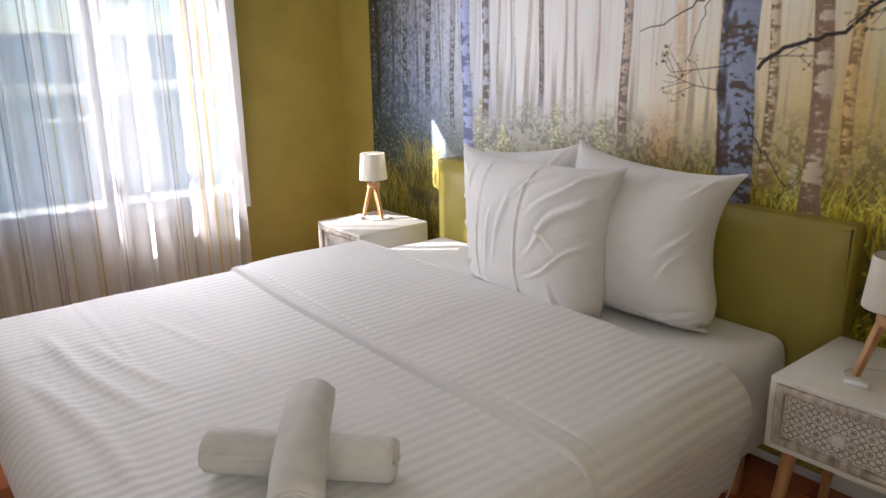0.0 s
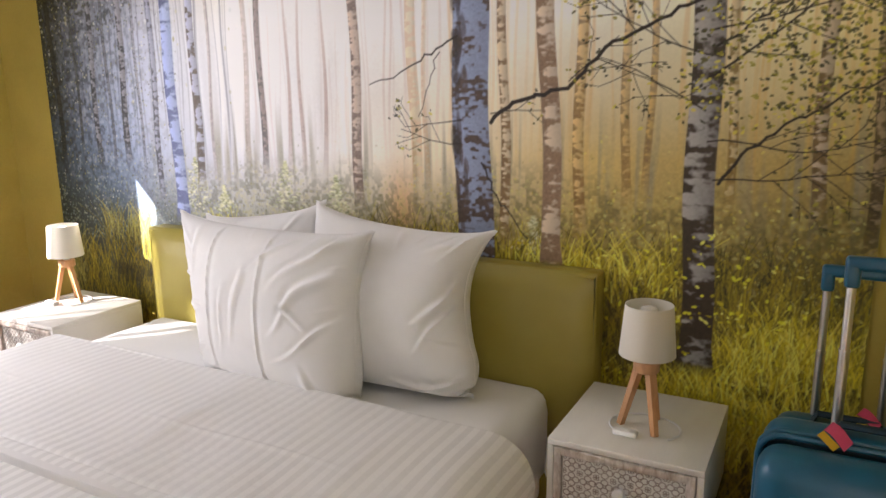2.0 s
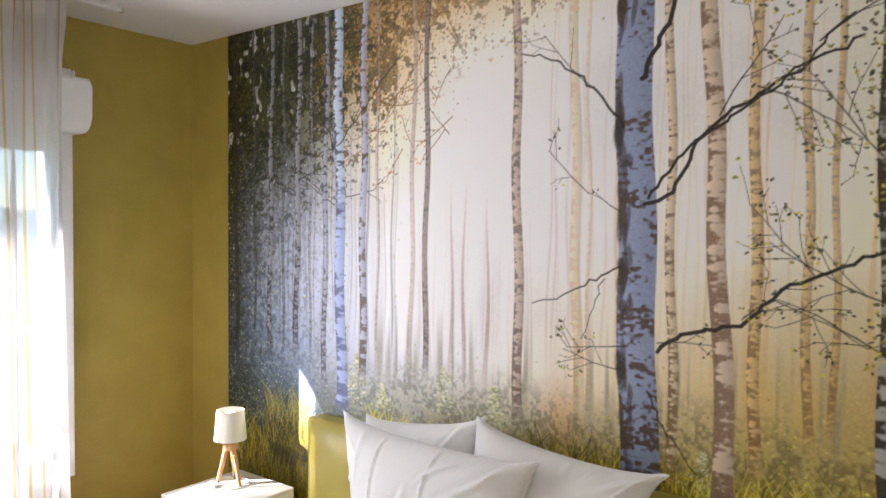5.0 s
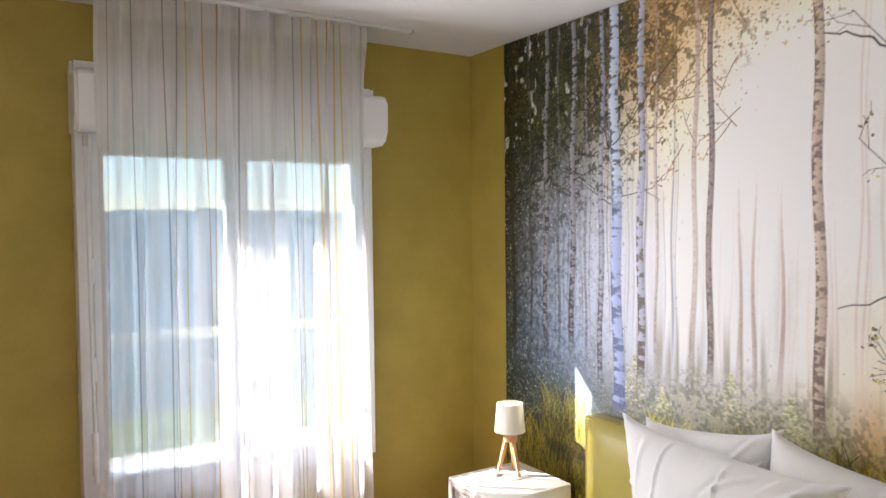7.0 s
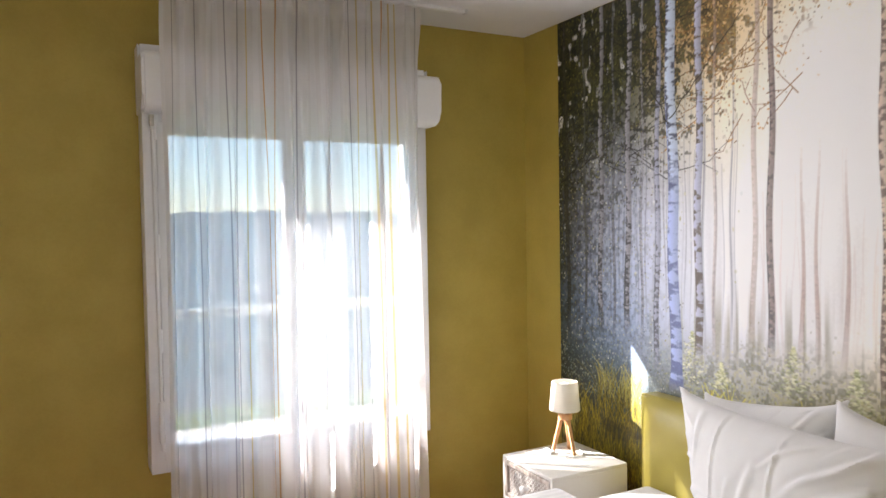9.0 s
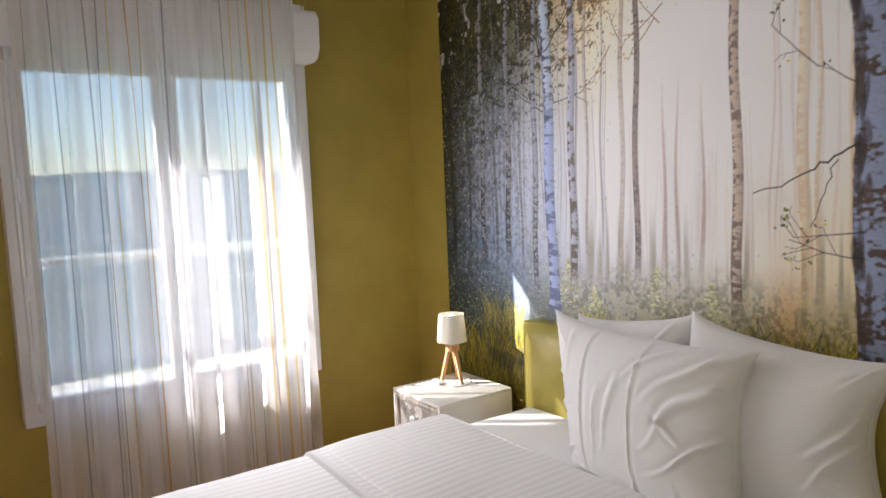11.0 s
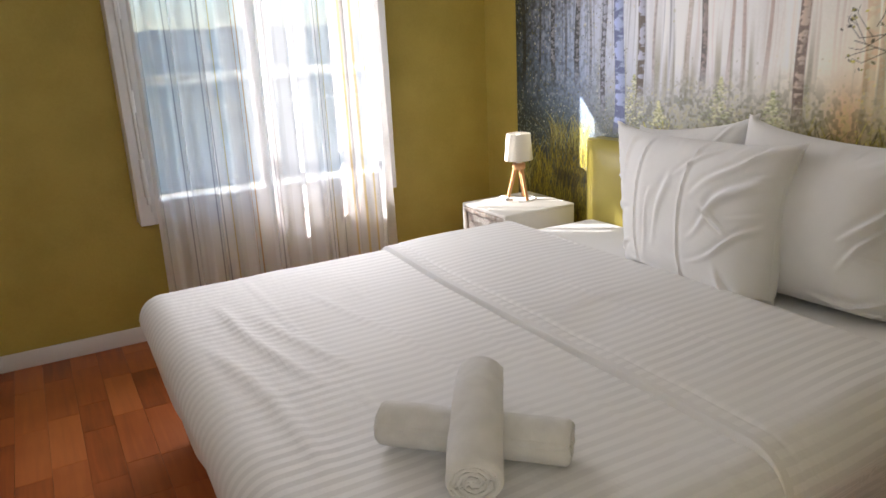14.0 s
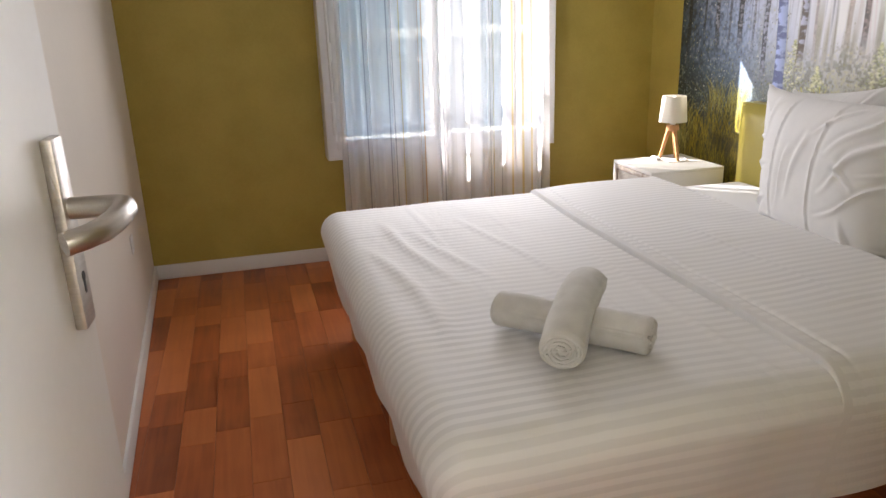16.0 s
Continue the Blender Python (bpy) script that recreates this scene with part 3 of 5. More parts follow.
def sheet_top():
    def fn(a, b):
        px, py = 2.30 + 0.62 * a, BY0 - 0.24 + (BY1 - BY0 + 0.48) * b
        v = draped(px, py, 0, BY0 - 0.004, BY1 + 0.004, BZ, 0.05, 0.0, False)
        v.z += 0.003 * noise.noise((px * 5, py * 5, 2)) - 0.02 * smoothstep(2.86, 2.92, px)
        v.x = min(v.x, 2.872)
        wob = 0.008 * noise.noise((px * 11, v.z * 5, 7)) * (v.z < BZ - 0.05)
        v.y += wob
        return v
    return sheet(24, 110, fn)


single("fitted_sheet", sheet_top(), COTTON, "smooth white fitted sheet over the mattress", "sheet")


def creases(px, py):
    """Soft pressed folds across the cover and slack ripples."""
    z = 0.006 * noise.noise((px * 2.2, py * 2.2, 11)) + 0.003 * noise.noise((px * 6, py * 4, 3))
    for k, (cx, cy, dx, dy, ln, w, h) in enumerate(((1.22, 3.9, 0.12, -1, 0.75, 0.018, 0.010), (1.32, 3.75, 0.16, -1, 0.6, 0.016, 0.008), (1.52, 3.85, 0.10, -1, 1.0, 0.012, 0.006), (1.12, 3.6, 0.1, -1, 0.8, 0.02, 0.008), (1.75, 3.4, 0.05, -1, 1.2, 0.012, 0.004))):
        n = math.hypot(dx, dy)
        ux, uy = dx / n, dy / n
        s = (px - cx) * ux + (py - cy) * uy
        o = -(px - cx) * uy + (py - cy) * ux + 0.02 * math.sin(5 * s + k)
        z += h * math.exp(-(o / w) ** 2) * smoothstep(-0.1, 0.15, s) * (1 - smoothstep(ln - 0.3, ln, s))
    # pressed lines left by the folding
    for at, w, h in ((1.36, 0.006, 0.0030), (1.63, 0.005, 0.0026), (2.17, 0.006, 0.0028)):
        z += h * math.exp(-((px - at - 0.004 * math.sin(7 * py)) / w) ** 2) * smoothstep(-0.25, 0.1, noise.noise((py * 1.7, at * 9, 4)))
    for at, w, h in ((2.72, 0.006, 0.0030), (3.24, 0.006, 0.0034), (3.78, 0.006, 0.0028)):
        z += h * math.exp(-((py - at - 0.005 * math.sin(6 * px)) / w) ** 2) * smoothstep(-0.25, 0.1, noise.noise((px * 1.9, at * 9, 8)))
    return z


DY0, DY1, DX = BY0 - 0.115, BY1 + 0.115, BX0 - 0.05


def duvet_place(px, py, lift=0.0):
    v = draped(px, py, DX, DY0, DY1, BZ + 0.018 + lift, 0.085 + lift, -0.2)
    top = smoothstep(BZ - 0.12, BZ, v.z)
    v.z += creases(px, py) * top
    drop = 1 - smoothstep(0.22, BZ - 0.02, v.z)
    w = 0.006 * drop
    v.x += w * math.sin(17 * py + 2 * noise.noise((py * 3, 0, 0))) * (px < DX + 0.1)
    v.y += w * math.sin(15 * px + 2 * noise.noise((px * 3, 1, 0))) * (py < DY0 + 0.1 or py > DY1 - 0.1)
    return v


HANG = 0.31


def duvet():
    x0, x1, y0, y1 = DX - HANG + 0.05, 2.44, DY0 - HANG + 0.03, DY1 + HANG - 0.03
    co = lambda a, b: (x0 + (x1 - x0) * a, y0 + (y1 - y0) * b)
    return sheet(130, 190, lambda a, b: duvet_place(*co(a, b)), uv=co)


def flap():
    """The top end of the cover, folded back over itself, with a rounded fold and a hem."""
    x0, x1, y0, y1 = 1.89, 2.47, DY0 - HANG + 0.02, DY1 + HANG - 0.02

    def fn(a, b):
        py = y0 + (y1 - y0) * b
        edge = 0.012 * math.sin(3.1 * py) + 0.02 * (py - 3.3)
        if a < 0.07:
            t = a / 0.07 * math.pi / 2
            return duvet_place(x0 + edge + 0.006 * (1 - math.cos(t)), py, -0.006 + 0.024 * math.sin(t))
        if a < 0.9:
            px = x0 + edge + 0.006 + (x1 - x0 - edge - 0.006) * ((a - 0.07) / 0.83)
            k = px - (x0 + edge)
            lift = 0.018 + 0.003 * smoothstep(0.05, 0.07, k) + 0.009 * smoothstep(0.08, 0.35, k) + 0.006 * noise.noise((px * 5, py * 5, 21)) * smoothstep(0.0, 0.06, k)
            lift -= 0.003 * math.exp(-((k - 0.058) / 0.005) ** 2)
            return duvet_place(px, py, lift)
        t = (a - 0.9) / 0.1 * math.pi
        base = duvet_place(x1, py, 0.030)
        return base + Vector((0.018 * math.sin(t), 0, -0.016 * (1 - math.cos(t))))
    uv = lambda a, b: (x0 + (x1 - x0) * a, y0 + (y1 - y0) * b)
    cut = 0.095
    return sheet(130, 190, lambda a, b: fn(cut + (1 - cut) * a, b), uv=uv), sheet(40, 190, lambda a, b: fn(cut * a, b))


dv = thing("duvet", "white satin-stripe duvet spread over the bed, top end folded back", "duvet")
part("cover", duvet(), STRIPE, dv)
turned, border = flap()
fl = part("folded_flap", turned, STRIPE, dv, "folded-back end of the striped cover")
part("hem_border", border, HEM, fl, "plain stitched border of the cover")


# ---- pillows ----
def filled_bag(n, w, h, depth, seed, steps=420):
    """Front and back of a sewn cloth bag w by h, softly filled and standing on its lower edge: across, up, outwards."""
    rs = np.random.RandomState(seed)
    g = np.linspace(-0.5, 0.5, n)
    bulge = (1 - (2 * g[None, :]) ** 2) * (1 - (2 * g[:, None]) ** 2)
    P = np.zeros((2, n, n, 3))
    P[..., 0], P[..., 1] = g[None, None, :] * w, -g[None, :, None] * h
    P[0, ..., 2], P[1, ..., 2] = 0.5 * depth * bulge, -0.5 * depth * bulge
    P[..., 2] += 0.006 * rs.normal(size=(2, n, n)) * bulge
    ax, ay = w / (n - 1), h / (n - 1)
    links = []
    for dj, di in ((0, 1), (1, 0), (1, 1), (1, -1), (0, 3), (3, 0)):
        a = (slice(None), slice(0, n - dj), slice(max(0, -di), n - max(0, di)))
        b = (slice(None), slice(dj, n), slice(max(0, di), n + min(0, di)))
        links.append((a, b, math.hypot(di * ax, dj * ay), dj + abs(di) > 2))
    rim = np.zeros((n, n), bool)
    rim[0], rim[-1], rim[:, 0], rim[:, -1] = True, True, True, True
    V = np.zeros_like(P)
    for _ in range(steps):
        tu, tv = np.zeros_like(P), np.zeros_like(P)
        tu[:, :, 1:-1] = P[:, :, 2:] - P[:, :, :-2]
        tv[:, 1:-1] = P[:, :-2] - P[:, 2:]
        N = np.cross(tu, tv)
        N[1] *= -1
        N /= np.maximum(4 * ax * ay, np.sqrt((N * N).sum(-1, keepdims=True)))
        load = np.clip(1.0 - 1.3 * P[..., 1:2] / h, 0.2, 1.8)
        room = np.clip(1.25 - np.abs(P[0, ..., 2] - P[1, ..., 2])[None, ..., None] / depth, -0.4, 1)
        V = 0.85 * V + 0.00022 * N * load * room
        V[..., 1] -= 0.000015
        P += V
        Q = P.copy()
        for _ in range(6):
            D = np.zeros_like(P)
            for a, b, ln, bend in links:
                d = P[b] - P[a]
                k = np.sqrt((d * d).sum(-1, keepdims=True)) + 1e-9
                c = np.minimum(0, k - 0.82 * ln) / k * 0.05 * d if bend else (k - ln) / k * d * np.where(k > ln, 0.11, 0.07)
                D[a] += c
                D[b] -= c
            P += D
            P[:, rim] = P[:, rim].mean(0)
        P[1, ..., 2] = np.maximum(P[1, ..., 2], -0.40 * depth)
        V += 0.9 * (P - Q)
        P[..., 1] = np.maximum(P[..., 1], -0.485 * h)
    return P


def finer(A):
    """Twice as many rows and columns, smoothed."""
    n = A.shape[0]
    B = np.zeros((2 * n - 1, 2 * n - 1, 3))
    B[::2, ::2] = A
    B[1::2, ::2] = (A[:-1] + A[1:]) / 2
    B[:, 1::2] = (B[:, :-2:2] + B[:, 2::2]) / 2
    C = B.copy()
    C[1:-1, 1:-1] = 0.5 * B[1:-1, 1:-1] + 0.125 * (B[:-2, 1:-1] + B[2:, 1:-1] + B[1:-1, :-2] + B[1:-1, 2:])
    return C


def fold(u, v, u0, v0, u1, v1, w, h, sway):
    """A crease from one place to another on the case: steep on one side, fading at its ends."""
    dx, dy = u1 - u0, v1 - v0
    ln = math.hypot(dx, dy)
    t = ((u - u0) * dx + (v - v0) * dy) / ln
    o = ((v - v0) * dx - (u - u0) * dy) / ln + sway * np.sin(3.1 * t / ln)
    end = np.clip(t / (0.15 * ln), 0, 1) * np.clip((ln - t) / (0.45 * ln), 0, 1)
    wide = 0.8 * w * (1.25 - 0.5 * np.clip(t / ln, 0, 1))
    return 0.9 * h * end * (np.exp(-(o / wide) ** 2) - 0.55 * np.exp(-((o - 1.5 * wide) / wide) ** 2))


def pillow(tl, tr, br, bl, depth, seed, label, folds=(), seams=(), waist=0.02):
    c = [Vector(p) for p in (tl, tr, br, bl)]
    nrm = (c[1] - c[0]).cross(c[3] - c[0]).normalized()
    if nrm.x > 0:
        nrm = -nrm
    w, h = ((c[1] - c[0]).length + (c[2] - c[3]).length) / 2, ((c[3] - c[0]).length + (c[2] - c[1]).length) / 2
    P = filled_bag(60, w * 1.06, h * 1.06, depth, seed)
    P = np.stack([finer(P[0]), finer(P[1])])
    n = P.shape[1]
    v, u = np.meshgrid(np.linspace(0, 1, n), np.linspace(0, 1, n), indexing="ij")
    inner = np.clip(12 * u * (1 - u), 0, 1) * np.clip(12 * v * (1 - v), 0, 1)
    rs = np.random.RandomState(seed + 40)
    z = np.zeros((n, n))
    wu = u + 0.022 * np.sin(9 * v + 4 * u + seed) + 0.012 * np.sin(17 * u - 11 * v)
    wv = v + 0.022 * np.sin(8 * u - 5 * v + seed) + 0.012 * np.sin(15 * v + 13 * u)
    for f in folds:
        z += fold(wu, wv, *f)
    for _ in range(16):   # small puckers that start at the sewn edges
        e, at = rs.randint(4), rs.rand()
        a, b = ((at, 0.02), (0.98, at), (at, 0.98), (0.02, at))[e]
        k = rs.uniform(0.08, 0.2)
        z += fold(u, v, a, b, a + (0.5 - a) * k * 2 + rs.normal(0, 0.03), b + (0.5 - b) * k * 2 + rs.normal(0, 0.03), rs.uniform(0.008, 0.016), rs.uniform(0.003, 0.006), 0.005)
    for su, lean, bow in seams:
        z += 0.004 * np.exp(-((u - su - lean * v - bow * np.sin(3.1 * v)) / 0.006) ** 2) - 0.002 * np.exp(-((u - su - 0.018 - lean * v - bow * np.sin(3.1 * v)) / 0.010) ** 2)
    P[0, ..., 2] += z * inner
    x0, x1, y0, y1 = P[0, 0, 0, 0], P[0, 0, -1, 0], P[0, -1, 0, 1], P[0, 0, 0, 1]
    bm = bmesh.new()
    grid = []
    for side in (0, 1):
        rows = []
        for j in range(n):
            row = []
            for i in range(n):
                if side and (j in (0, n - 1) or i in (0, n - 1)):
                    row.append(grid[0][j][i])
                    continue
                x, y, o = P[side, j, i]
                s, t = (x - x0) / (x1 - x0), (y1 - y) / (y1 - y0)
                s -= waist * max(0.0, s) ** 4 * (math.sin(math.pi * min(1.0, t / 0.7)) - 0.6 * math.sin(math.pi * max(0.0, (t - 0.7) / 0.3)))
                row.append(bm.verts.new((c[0] * (1 - s) + c[1] * s) * (1 - t) + (c[3] * (1 - s) + c[2] * s) * t + nrm * float(o)))
            rows.append(row)
        grid.append(rows)
    for rows in grid:
        for j in range(n - 1):
            for i in range(n - 1):
                bm.faces.new((rows[j][i], rows[j][i + 1], rows[j + 1][i + 1], rows[j + 1][i]))
    bmesh.ops.recalc_face_normals(bm, faces=bm.faces[:])
    t = thing("pillow", label, "pillow", "pillows on the bed")
    hem = [(grid[0][j][i].co + nrm * 0.001).copy() for j, i in [(0, k) for k in range(0, n, 3)] + [(k, n - 1) for k in range(0, n, 3)] + [(n - 1, k) for k in range(n - 1, -1, -3)] + [(k, 0) for k in range(n - 1, -1, -3)]]
    part("pillowcase", bm, PILLOWCASE, t)
    part("edge_seam", tube(hem, 0.0022, 5), PILLOWCASE, t, "stitched edge of the pillowcase")


pillow((2.87, 3.80, 0.925), (2.87, 3.27, 1.005), (2.77, 3.28, 0.49), (2.77, 3.72, 0.49), 0.13, 1, "square white cotton pillow leaning on the headboard", ((0.1, 0.05, 0.5, 0.2, 0.03, 0.008, 0.01), (0.9, 0.05, 0.6, 0.3, 0.03, 0.008, 0.01)))
pillow((2.86, 3.30, 1.0), (2.80, 2.645, 0.965), (2.72, 2.70, 0.505), (2.72, 3.26, 0.495), 0.19, 2, "plump white cotton pillow leaning on the headboard",
       ((0.99, 0.30, 0.72, 0.52, 0.022, 0.014, 0.02), (0.99, 0.42, 0.70, 0.68, 0.020, 0.012, -0.02), (0.98, 0.78, 0.62, 0.84, 0.026, 0.015, 0.02), (0.97, 0.90, 0.70, 0.76, 0.02, 0.011, 0.01), (0.98, 0.06, 0.70, 0.22, 0.03, 0.008, 0.02), (0.55, 0.04, 0.62, 0.2, 0.02, 0.005, 0.0)), waist=0.075)
pillow((2.785, 3.83, 0.945), (2.70, 2.975, 0.955), (2.55, 2.955, 0.49), (2.59, 3.53, 0.49), 0.17, 3, "creased white pillow with seams, in front of the others",
       ((0.97, 0.07, 0.60, 0.42, 0.024, 0.015, 0.02), (0.95, 0.26, 0.58, 0.60, 0.020, 0.015, -0.02), (0.97, 0.46, 0.60, 0.74, 0.020, 0.012, 0.02), (0.74, 0.10, 0.50, 0.30, 0.018, 0.009, 0.01), (0.50, 0.26, 0.34, 0.74, 0.018, 0.008, 0.02), (0.42, 0.36, 0.28, 0.84, 0.014, 0.006, -0.02),
        (0.97, 0.96, 0.74, 0.72, 0.022, 0.013, 0.01), (0.66, 0.44, 0.80, 0.58, 0.018, 0.009, 0.01), (0.03, 0.62, 0.22, 0.54, 0.018, 0.010, 0.01), (0.03, 0.82, 0.20, 0.76, 0.018, 0.010, 0.01), (0.04, 0.40, 0.16, 0.44, 0.016, 0.008, 0.01), (0.20, 0.05, 0.14, 0.5, 0.02, 0.007, 0.01), (0.12, 0.86, 0.6, 0.88, 0.012, 0.005, 0.01)),
       ((0.34, -0.10, -0.03), (0.62, -0.04, -0.05)))


# ---- towels ----
def towel(a, b, r, bend, label):
    a, b = Vector(a), Vector(b)
    d = (b - a).normalized()
    side = d.cross(Vector((0, 0, 1))).normalized()
    up = side.cross(d)
    t = thing("towel", label, "towel", "rolled towels")

    def axis(s):
        return a.lerp(b, s) + Vector((0, 0, bend * math.sin(math.pi * s)))

    def place(s, ang, rad):
        k = rad * (1 + 0.04 * noise.noise((s * 5, math.cos(ang) * 1.6, math.sin(ang) * 1.6)))
        return axis(s) + k * (math.cos(ang) * side + 0.90 * math.sin(ang) * up)

    def body(s, q):
        e = min(s, 1 - s) / 0.03
        return place(s, 2 * math.pi * q, r - 0.007 * (1 - math.sqrt(max(0.0, 1 - (1 - min(1.0, e)) ** 2))))
    bm = sheet(60, 44, body)
    for s in (0.0, 1.0):
        sheet(6, 44, lambda f, q: place(s, 2 * math.pi * q, (r - 0.007) * (1 - f) + 0.001) + d * (0.006 if s == 0 else -0.006) * min(1, f * 3), bm=bm)
    bmesh.ops.remove_doubles(bm, verts=bm.verts[:], dist=0.0004)
    bmesh.ops.recalc_face_normals(bm, faces=bm.faces[:])
    part("roll", bm, TOWEL, t)
    for s in (0.0, 1.0):
        pts = [place(s, 2 * math.pi * 3.6 * q, (r - 0.006) * (0.14 + 0.86 * q ** 0.85)) + d * (0.003 if s == 0 else -0.003) for q in [n / 90 for n in range(91)]]
        part("rolled_end", tube(pts, [0.0042 + 0.001 * math.sin(n * 1.7) for n in range(91)], 6), TOWEL, t)
    bm = sheet(40, 6, lambda s, q: place(0.02 + 0.96 * s, 0.35 + 0.30 * (q - 0.5), r + 0.0025 * math.sin(math.pi * q)))
    part("hem", bm, TOWEL, t)


towel((1.312, 2.915, 0.566), (1.572, 2.645, 0.566), 0.047, 0.0, "white terry towel rolled up, lying on the duvet")
towel((1.350, 2.630, 0.570), (1.565, 2.945, 0.588), 0.050, 0.026, "white terry towel rolled up, laid across another towel")


# ---- bedside tables ----
def bedside_table(m, label):
    t = thing("bedside_table", label, "bedside table", "bedside tables", m=m)
    W, D, z0, z1 = 0.36, 0.385, 0.335, 0.528   # front faces -x in local terms
    top = box((0, -W / 2, z1 - 0.016), (D, W / 2, z1), 0.0025)
    part("top", top, STANDWHITE, t)
    part("side_panel", box((0.0, -W / 2, z0), (D, -W / 2 + 0.015, z1 - 0.016), 0.002), STANDWHITE, t)
    part("side_panel", box((0.0, W / 2 - 0.015, z0), (D, W / 2, z1 - 0.016), 0.002), STANDWHITE, t)
    part("bottom_panel", box((0.0, -W / 2 + 0.015, z0), (D, W / 2 - 0.015, z0 + 0.015), 0.002), STANDWHITE, t)
    part("back_panel", box((D - 0.008, -W / 2 + 0.015, z0 + 0.015), (D, W / 2 - 0.015, z1 - 0.016)), STANDWHITE, t)
    y0, y1, a0, a1 = -W / 2 + 0.017, W / 2 - 0.017, z0 + 0.017, z1 - 0.018
    dr = part("drawer", box((0.012, y0, a0), (0.30, y1, a1), 0.002), WASHED, t, "drawer with a carved quatrefoil front")
    fr = box((-0.004, y0, a0), (0.012, y0 + 0.02, a1), 0.004)
    box((-0.004, y1 - 0.02, a0), (0.012, y1, a1), 0.004, bm=fr)
    box((-0.0035, y0 + 0.018, a0), (0.012, y1 - 0.018, a0 + 0.02), 0.004, bm=fr)
    box((-0.0035, y0 + 0.018, a1 - 0.02), (0.012, y1 - 0.018, a1), 0.004, bm=fr)
    part("drawer_frame", fr, WASHED, dr)
    part("drawer_panel", box((0.008, y0 + 0.02, a0 + 0.02), (0.0115, y1 - 0.02, a1 - 0.02)), STANDWHITE, dr)
    lat = bmesh.new()
    ny, nz = 7, 3
    py, pz = (y1 - y0 - 0.046) / ny, (a1 - a0 - 0.046) / nz
    for i in range(ny):
        for j in range(nz):
            cy, cz = y0 + 0.023 + (i + 0.5) * py, a0 + 0.023 + (j + 0.5) * pz
            for k in range(4):
                an = k * math.pi / 2
                oy, oz = cy + 0.0112 * math.cos(an), cz + 0.0098 * math.sin(an)
                tube([(0.007, oy + 0.0082 * math.cos(q * math.pi / 6), oz + 0.0076 * math.sin(q * math.pi / 6)) for q in range(12)], 0.0014, 4, bm=lat, closed=True)
                ey, ez = cy + 0.5 * py * (1 if k in (0, 3) else -1), cz + 0.5 * pz * (1 if k < 2 else -1)
                tube([(0.007, ey * 0.86 + cy * 0.14 + 0.004 * math.cos(q * math.pi / 3), ez * 0.86 + cz * 0.14 + 0.004 * math.sin(q * math.pi / 3)) for q in range(6)], 0.0011, 4, bm=lat, closed=True)
            tube([(0.007, cy + 0.004 * math.cos(q * math.pi / 3), cz + 0.004 * math.sin(q * math.pi / 3)) for q in range(6)], 0.0012, 4, bm=lat, closed=True)
            tube([(0.0072, cy - py / 2, cz), (0.0072, cy - py / 2 + 0.004, cz)], 0.0022, 5, bm=lat)
    part("carving", lat, LATTICE, dr, "raised grey quatrefoil carving")
    kb = lathe([(0, 0), (0.007, 0), (0.006, 0.012), (0.013, 0.018), (0.0165, 0.026), (0.014, 0.034), (0.006, 0.039), (0, 0.0395)], 20)
    bmesh.ops.transform(kb, matrix=pose(0.008, 0, (a0 + a1) / 2, 0, -90, 0), verts=kb.verts[:])
    part("knob", kb, CORD, dr, "round white knob")
    for sx, sy in ((0.05, -1), (0.05, 1), (D - 0.05, -1), (D - 0.05, 1)):
        ox = -0.03 if sx < D / 2 else 0.03
        part("leg", tube([(sx, sy * (W / 2 - 0.05), z0 + 0.002), (sx + ox, sy * (W / 2 - 0.02), 0.0)], [0.019, 0.012], 16), OAK, t, "tapered splayed wooden leg")
    return t


bedside_table(pose(2.54, 2.226, 0.0), "whitewashed bedside table with one carved drawer on wooden legs")
bedside_table(pose(2.545, 4.462, 0.0), "whitewashed bedside table in the sunlit corner")


